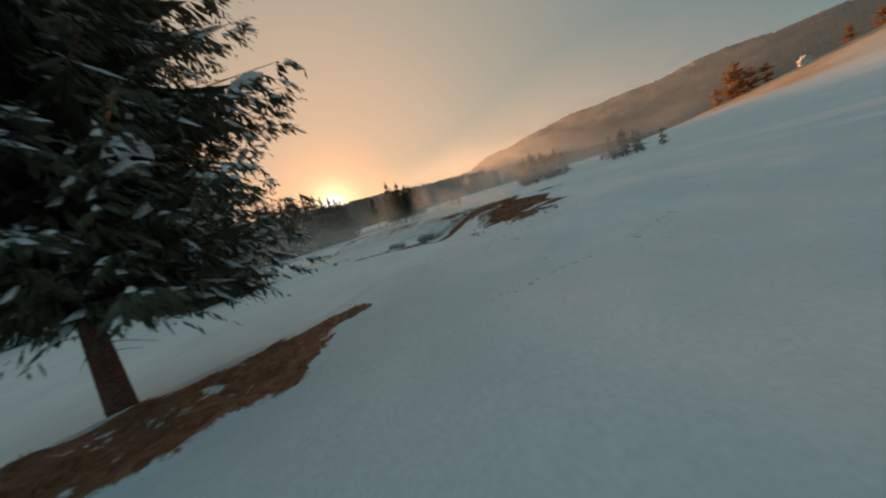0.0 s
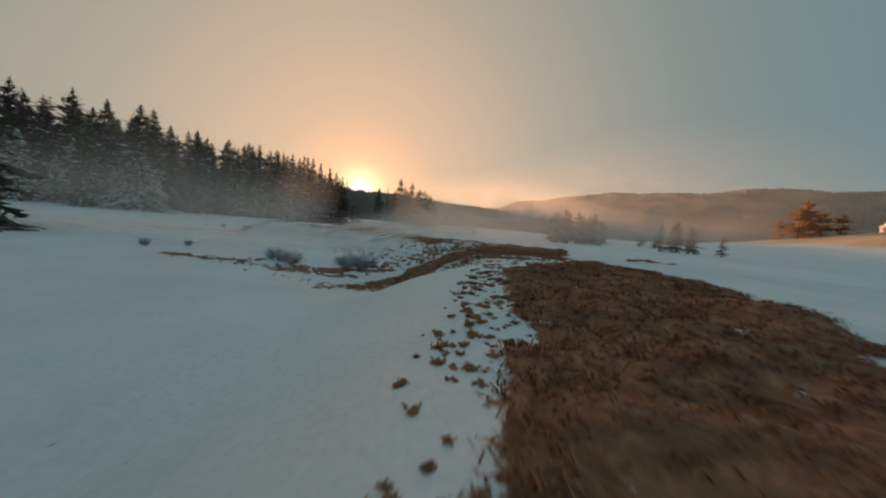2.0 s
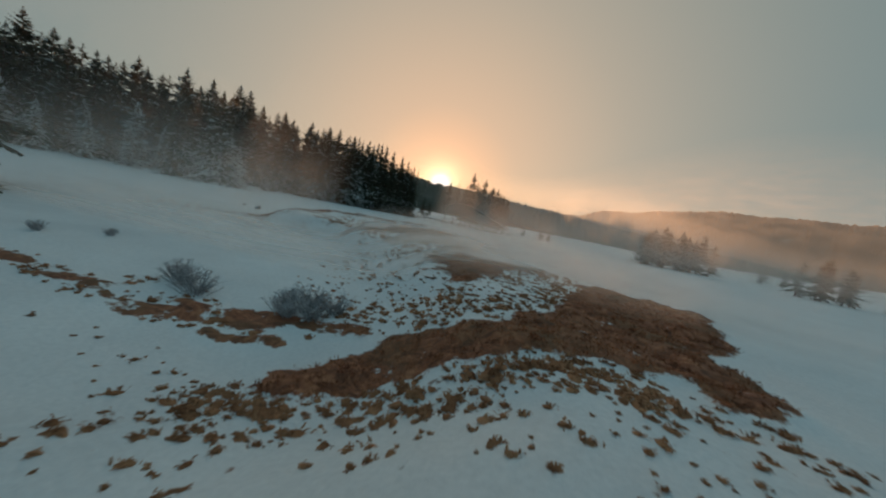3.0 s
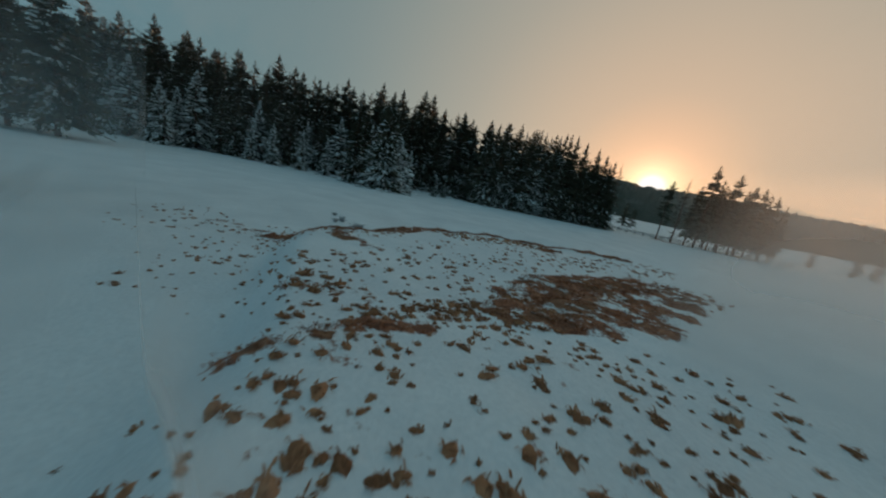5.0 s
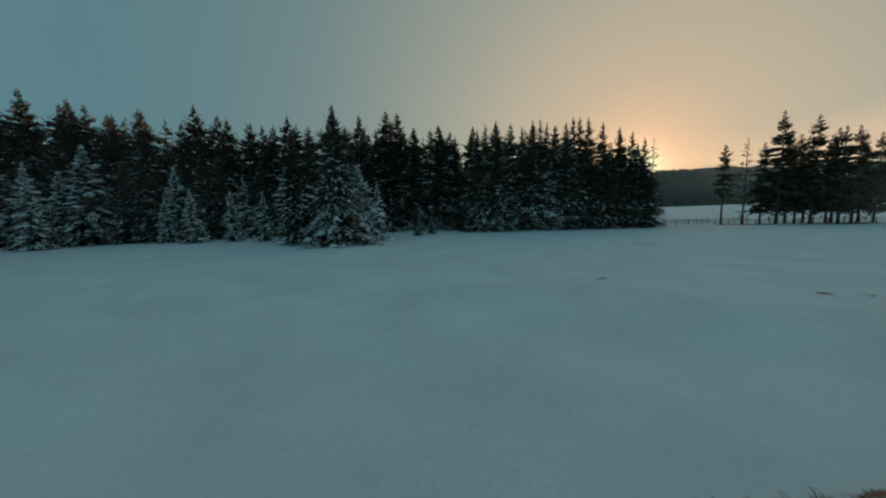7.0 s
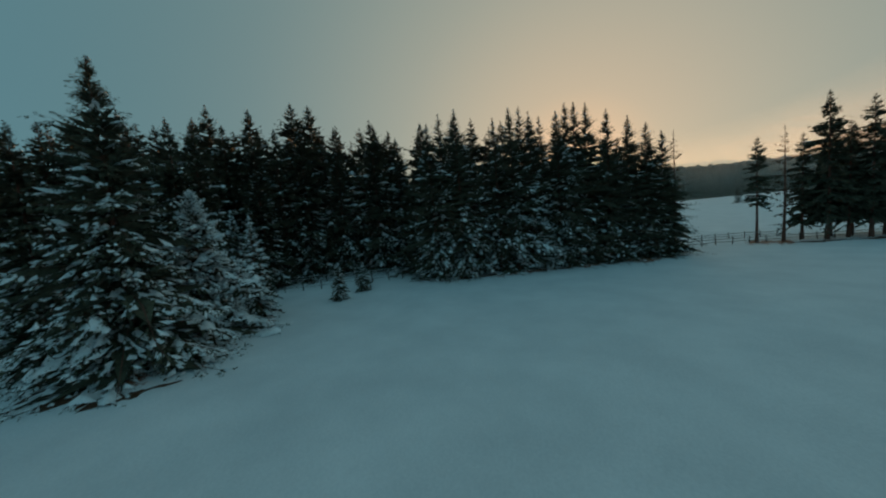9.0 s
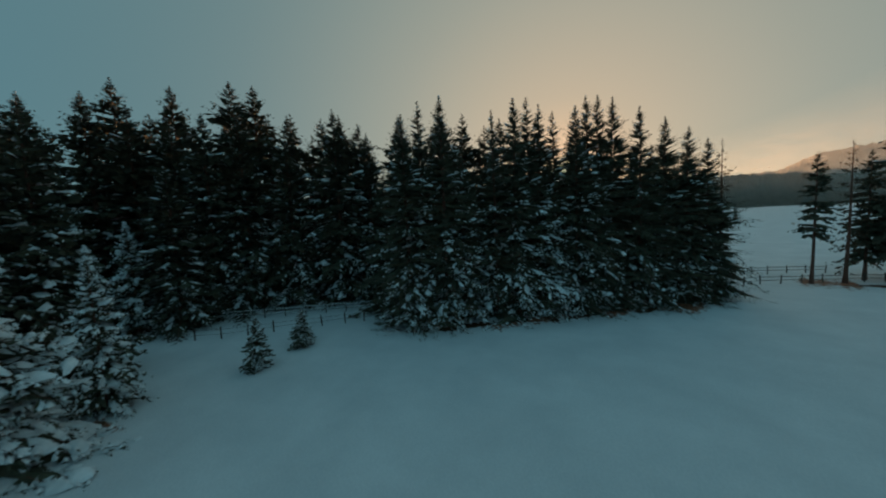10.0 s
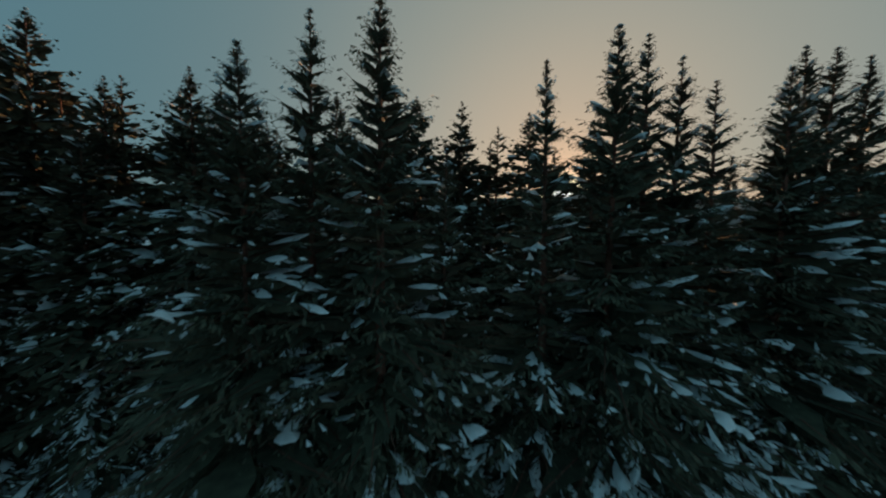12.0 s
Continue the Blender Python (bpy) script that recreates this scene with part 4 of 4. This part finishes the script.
def tussocks(name, label, zones, seed, mat, count, flat, share):
    """Low cushions of dead grass that stick out of the snow, each with its blades."""
    r = np.random.default_rng(seed)
    verts, faces, cv, cf = [], [], [], []
    for pts, rad, density, scale in zones:
        xs, ys = [p[0] for p in pts], [p[1] for p in pts]
        x0, x1, y0, y1 = min(xs) - rad, max(xs) + rad, min(ys) - rad, max(ys) + rad
        for _ in range(int((x1 - x0) * (y1 - y0) * density * share)):
            x, y = r.uniform(x0, x1), r.uniform(y0, y1)
            c = capsule(x, y, pts, rad)
            if c <= 0 or r.random() > c * 1.8 * max(0.3, 0.9 + noise.noise((x * 0.4, y * 0.4, 6.6))) or (count and bareness(x, y) > 0.62):
                continue
            size = (0.05 + 0.15 * r.random() ** 1.8) * (0.8 + 0.5 * c) * scale
            z = surface(x, y, bareness(x, y))
            # cushion
            n = len(cv)
            turn = r.uniform(0, 6.28)
            long = r.uniform(1.0, 1.9)
            cv.append((x, y, z + size * 0.5 * flat))
            for ring, (k, hh) in enumerate(((0.62, 0.40), (1.0, -0.06))):
                for q in range(7):
                    a = q / 7 * 2 * math.pi
                    ex, ey = math.cos(a) * size * k * long * r.uniform(0.7, 1.2), math.sin(a) * size * k * r.uniform(0.7, 1.2)
                    cv.append((x + ex * math.cos(turn) - ey * math.sin(turn), y + ex * math.sin(turn) + ey * math.cos(turn), z + hh * size * flat))
            for q in range(7):
                q2 = (q + 1) % 7
                cf.append((n, n + 1 + q, n + 1 + q2))
                cf.append((n + 1 + q, n + 8 + q, n + 8 + q2, n + 1 + q2))
            blades(verts, faces, r, x, y, z + size * 0.12, size * 1.1, count, size * 0.6, turn, 1.8)
    m = len(verts)
    verts += cv
    faces += [tuple(i + m for i in f) for f in cf]
    return tagged(new(name, mesh_from(name, verts, faces, mat, True)), label, "grass" if count else "tracks", kind="stuff")


grass_field("brown matted dead grass on the snow-free bank", 9000, (-2, 14, 18, 60), 0.55, 1, 0.13)
grass_field("brown matted dead grass on the meadow crest", 5000, (-28, 0, 44, 84), 0.52, 2, 0.14)
grass_field("brown dead grass on the bank below the spruce", 700, (-15, -3, 2, 16), 0.5, 3, 0.13)
grass_field("brown bare litter below the clump of spruces", 700, (-75, -42, 86, 146), 0.5, 4, 0.13)
tussocks("grass_tussocks", "tussocks of brown dead grass sticking out of the snow", TUFTED, 5, M_GRASS, 14, 0.5, 0.8)
tussocks("animal_tracks", "trodden prints of animals in the snow, greyed for the shade in their dents", TRODDEN, 6, M_PRINT_SHADE, 0, 0.2, 1.0)


# ---- bare needle litter under the trees, their shade put into its dark colour ----
M_LITTER_SHADE = speckled("litter_and_shade", [(0.3, (0.035, 0.018, 0.010)), (0.7, (0.13, 0.06, 0.03))], 5.0, 0.95, 0.8, 0.04)


def litter(label, line, width, seed):
    """A strip of bare ground with a ragged edge, lying a finger above the snow."""
    pts = []
    for (ax, ay), (bx, by) in zip(line, line[1:]):
        n = max(2, int(math.hypot(bx - ax, by - ay) / 0.16))
        pts += [(ax + (bx - ax) * i / n, ay + (by - ay) * i / n, bx - ax, by - ay) for i in range(n)]
    verts, faces = [], []
    for i, (x, y, dx, dy) in enumerate(pts):
        L = math.hypot(dx, dy)
        nx, ny = dy / L, -dx / L
        u = i / (len(pts) - 1)
        ends = min(1.0, 4 * u, 4 * (1 - u))
        w = [width * ends * max(0.05, 0.55 + 0.7 * noise.noise((x * 0.4, y * 0.4, seed + e)) + 0.5 * noise.noise((x * 1.4, y * 1.4, seed + e)) + 0.5 * noise.noise((x * 4, y * 4, seed + e))) for e in (3.0, 7.0)]
        for k in (-w[0], -w[0] * 0.4, 0.0, w[1] * 0.4, w[1]):
            px, py = x + nx * k, y + ny * k
            verts.append((px, py, height(px, py) + (0.06 if abs(k) < max(w) * 0.5 else 0.015)))
    for i in range(len(pts) - 1):
        for k in range(4):
            faces.append((i * 5 + k, i * 5 + k + 1, i * 5 + 6 + k, i * 5 + 5 + k))
    return tagged(new("litter_and_shade", mesh_from("litter_and_shade", verts, faces, M_LITTER_SHADE, True)), label, "ground litter", kind="stuff")


litter("brown needle litter below the clump of spruces, darkened with their shade", [(-69.6, 119.0), (-67.2, 118.9), (-62.6, 123.4), (-54.6, 131.8), (-46.6, 140.1), (-43.2, 143.4)], 1.5, 1)
# mostly the shadow under the lifted skirt, laid as a dark strip
litter("dark strip for the shade and bare litter below the broad spruce", [(-73.0, 85.6), (-68.4, 84.8), (-63.2, 87.4), (-62.2, 91)], 1.7, 2)
litter("bare brown ground below the trees by the fence", [(-32, 158.6), (-22, 163.4), (-9, 169.6)], 1.8, 4)


# ---- ground mist ----
def mist_material(name, most):
    mat = bpy.data.materials.new(name)
    mat.use_nodes = True
    nodes, links = mat.node_tree.nodes, mat.node_tree.links
    nodes.clear()
    tex = nodes.new("ShaderNodeTexNoise")
    geo = nodes.new("ShaderNodeNewGeometry")
    scale = nodes.new("ShaderNodeVectorMath")
    scale.operation = "MULTIPLY"
    scale.inputs[1].default_value = (0.03, 0.03, 0.12)
    links.new(geo.outputs["Position"], scale.inputs[0])
    links.new(scale.outputs[0], tex.inputs["Vector"])
    tex.inputs["Scale"].default_value, tex.inputs["Detail"].default_value = 1.0, 3
    thick = nodes.new("ShaderNodeAttribute")
    thick.attribute_name = "thick"
    band = nodes.new("ShaderNodeMapRange")
    band.inputs["From Min"].default_value, band.inputs["From Max"].default_value = 0.25, 0.7
    band.inputs["To Min"].default_value, band.inputs["To Max"].default_value = 0.45 * most, most
    links.new(tex.outputs["Fac"], band.inputs["Value"])
    alpha = nodes.new("ShaderNodeMath")
    alpha.operation = "MULTIPLY"
    links.new(band.outputs[0], alpha.inputs[0])
    links.new(thick.outputs["Fac"], alpha.inputs[1])
    clear_part, white, through_part, scatter, mixed, end = (nodes.new(n) for n in ("ShaderNodeBsdfTransparent", "ShaderNodeBsdfDiffuse", "ShaderNodeBsdfTranslucent", "ShaderNodeMixShader", "ShaderNodeMixShader", "ShaderNodeOutputMaterial"))
    white.inputs["Color"].default_value = through_part.inputs["Color"].default_value = (0.93, 0.93, 0.93, 1)
    scatter.inputs[0].default_value = 0.96
    links.new(white.outputs[0], scatter.inputs[1])
    links.new(through_part.outputs[0], scatter.inputs[2])
    links.new(alpha.outputs[0], mixed.inputs[0])
    links.new(clear_part.outputs[0], mixed.inputs[1])
    links.new(scatter.outputs[0], mixed.inputs[2])
    links.new(mixed.outputs[0], end.inputs["Surface"])
    return mat


def mist(label, line, tall, most, ends=0.5):
    """A veil of mist over the ground along a line, thickest near the ground and fading at its ends and top."""
    cols, rows = 40, 10
    xs = np.interp(np.linspace(0, len(line) - 1, cols), range(len(line)), [p[0] for p in line])
    ys = np.interp(np.linspace(0, len(line) - 1, cols), range(len(line)), [p[1] for p in line])
    verts, thick = [], []
    for j in range(rows):
        u = j / (rows - 1)
        for i in range(cols):
            v = i / (cols - 1)
            verts.append((xs[i], ys[i], base_height(xs[i], ys[i]) - 0.3 + u * tall * (1 + 0.3 * math.sin(v * 9 + tall))))
            thick.append(smooth(0, ends, v) * smooth(0, 0.5, 1 - v) * (1 - u) ** 1.15 * smooth(0.08, 0.5, u) * 1.4)
    faces = [(j * cols + i, j * cols + i + 1, (j + 1) * cols + i + 1, (j + 1) * cols + i) for j in range(rows - 1) for i in range(cols - 1)]
    me = mesh_from("mist", verts, faces, mist_material("mist_veil", most), True)
    me.attributes.new("thick", "FLOAT", "POINT").data.foreach_set("value", thick)
    return tagged(new("mist", me), label, "mist", kind="stuff")


mist("low mist lying in the hollow of the meadow", [(-48, 42), (-10, 45), (4, 46), (24, 47)], 2.4, 0.6, 0.25)
mist("low mist lying in the hollow of the meadow", [(-46, 47), (-12, 48.6), (2, 49.6), (22, 50)], 2.4, 0.6, 0.25)
mist("low mist lying in the hollow of the meadow", [(-44, 51), (-12, 52.4), (2, 53.4), (22, 54)], 2.4, 0.6, 0.25)
# besides mist, these three veils stand in for the lens's glare over the wood
mist("thin drifting ground mist over the snow", [(-4.6, 43), (-10, 44), (-30, 44), (-62, 40)], 7.0, 0.28, 0.3)
mist("thin drifting ground mist over the snow", [(-5.6, 46), (-10, 47.4), (-30, 48), (-62, 45)], 8.0, 0.30, 0.3)
mist("thin drifting ground mist over the snow", [(-6.8, 49), (-12, 51), (-32, 52), (-62, 50)], 9.0, 0.30, 0.3)
mist("thin drifting ground mist over the snow", [(-6.2, 60.5), (-2, 61), (12, 60), (40, 57)], 6.0, 0.5, 0.12)
mist("thin drifting ground mist over the snow", [(-8, 84), (5, 85), (24, 84), (80, 78)], 9.5, 0.4, 0.1)
mist("thin drifting ground mist over the snow", [(-20, 108), (0, 109), (40, 112), (170, 100)], 9.0, 0.27, 0.1)
mist("low mist along the valley floor", [(-28, 156), (50, 160), (150, 150)], 13.0, 0.36)
mist("low mist along the valley floor", [(-90, 235), (80, 230), (190, 190)], 30.0, 0.42)
mist("faint evening haze before the wood", [(-78, -20), (-72, 20), (-62, 52), (-46, 76)], 48.0, 0.05)
mist("faint mist before the edge of the wood", [(-106, 20), (-88, 66), (-74, 101)], 16.0, 0.09)
mist("evening haze before the far hills", [(-500, 800), (100, 900), (800, 420)], 190.0, 0.42)


# ---- frosted bushes in the hollow ----
def shrub(at, size, seed):
    r = random.Random(seed)
    verts, faces = [], []

    def stick(a, b, w):
        d = (b - a).normalized()
        side = d.cross(Vector((0.3, 0.2, 1))).normalized() * w
        up = d.cross(side)
        n = len(verts)
        for c, k in ((a, 1.0), (b, 0.45)):
            for q in (side, -side * 0.5 + up * 0.87, -side * 0.5 - up * 0.87):
                verts.append(tuple(c + q * k))
        faces.extend([(n, n + 1, n + 4, n + 3), (n + 1, n + 2, n + 5, n + 4), (n + 2, n, n + 3, n + 5)])

    for _ in range(44):
        a = r.uniform(0, 6.28)
        root = Vector((r.gauss(0, 0.12), r.gauss(0, 0.12), -0.05)) * size
        tip = root + Vector((math.cos(a) * r.uniform(0.2, 0.75), math.sin(a) * r.uniform(0.2, 0.75), r.uniform(0.35, 0.95))) * size
        stick(root, tip, 0.012)
        for _ in range(9):
            s0 = root.lerp(tip, r.uniform(0.3, 1.0))
            stick(s0, s0 + Vector((r.gauss(0, 0.16), r.gauss(0, 0.16), r.uniform(0.02, 0.22))) * size, 0.006)
    ob = new("bush", mesh_from("bush", verts, faces, M_FROST_TWIGS))
    ob.matrix_world = pose(at[0], at[1], height(*at))
    return tagged(ob, "low bare bush with frosted grey-brown twigs in the hollow", "bush", "bare bushes")


for i, (x, y, size) in enumerate(((-2.9, 41.2, 0.85), (-3.6, 40.9, 0.8), (-2.6, 42.0, 0.8), (-4.2, 41.6, 0.75), (-3.4, 41.9, 0.8), (-6.4, 40.2, 0.85), (-7.2, 40.4, 0.8), (-7.9, 40.6, 0.7), (-14.2, 42.2, 0.4), (-15.3, 40.5, 0.45),
                                  (-24.7, 63.1, 0.7), (-24.1, 62.5, 0.6), (-25.3, 63.6, 0.5), (-23.8, 69.6, 0.5), (-28.2, 63.5, 0.5), (-27.8, 62.8, 0.35), (-30.9, 64.0, 0.3))):
    shrub((x, y), size, i)
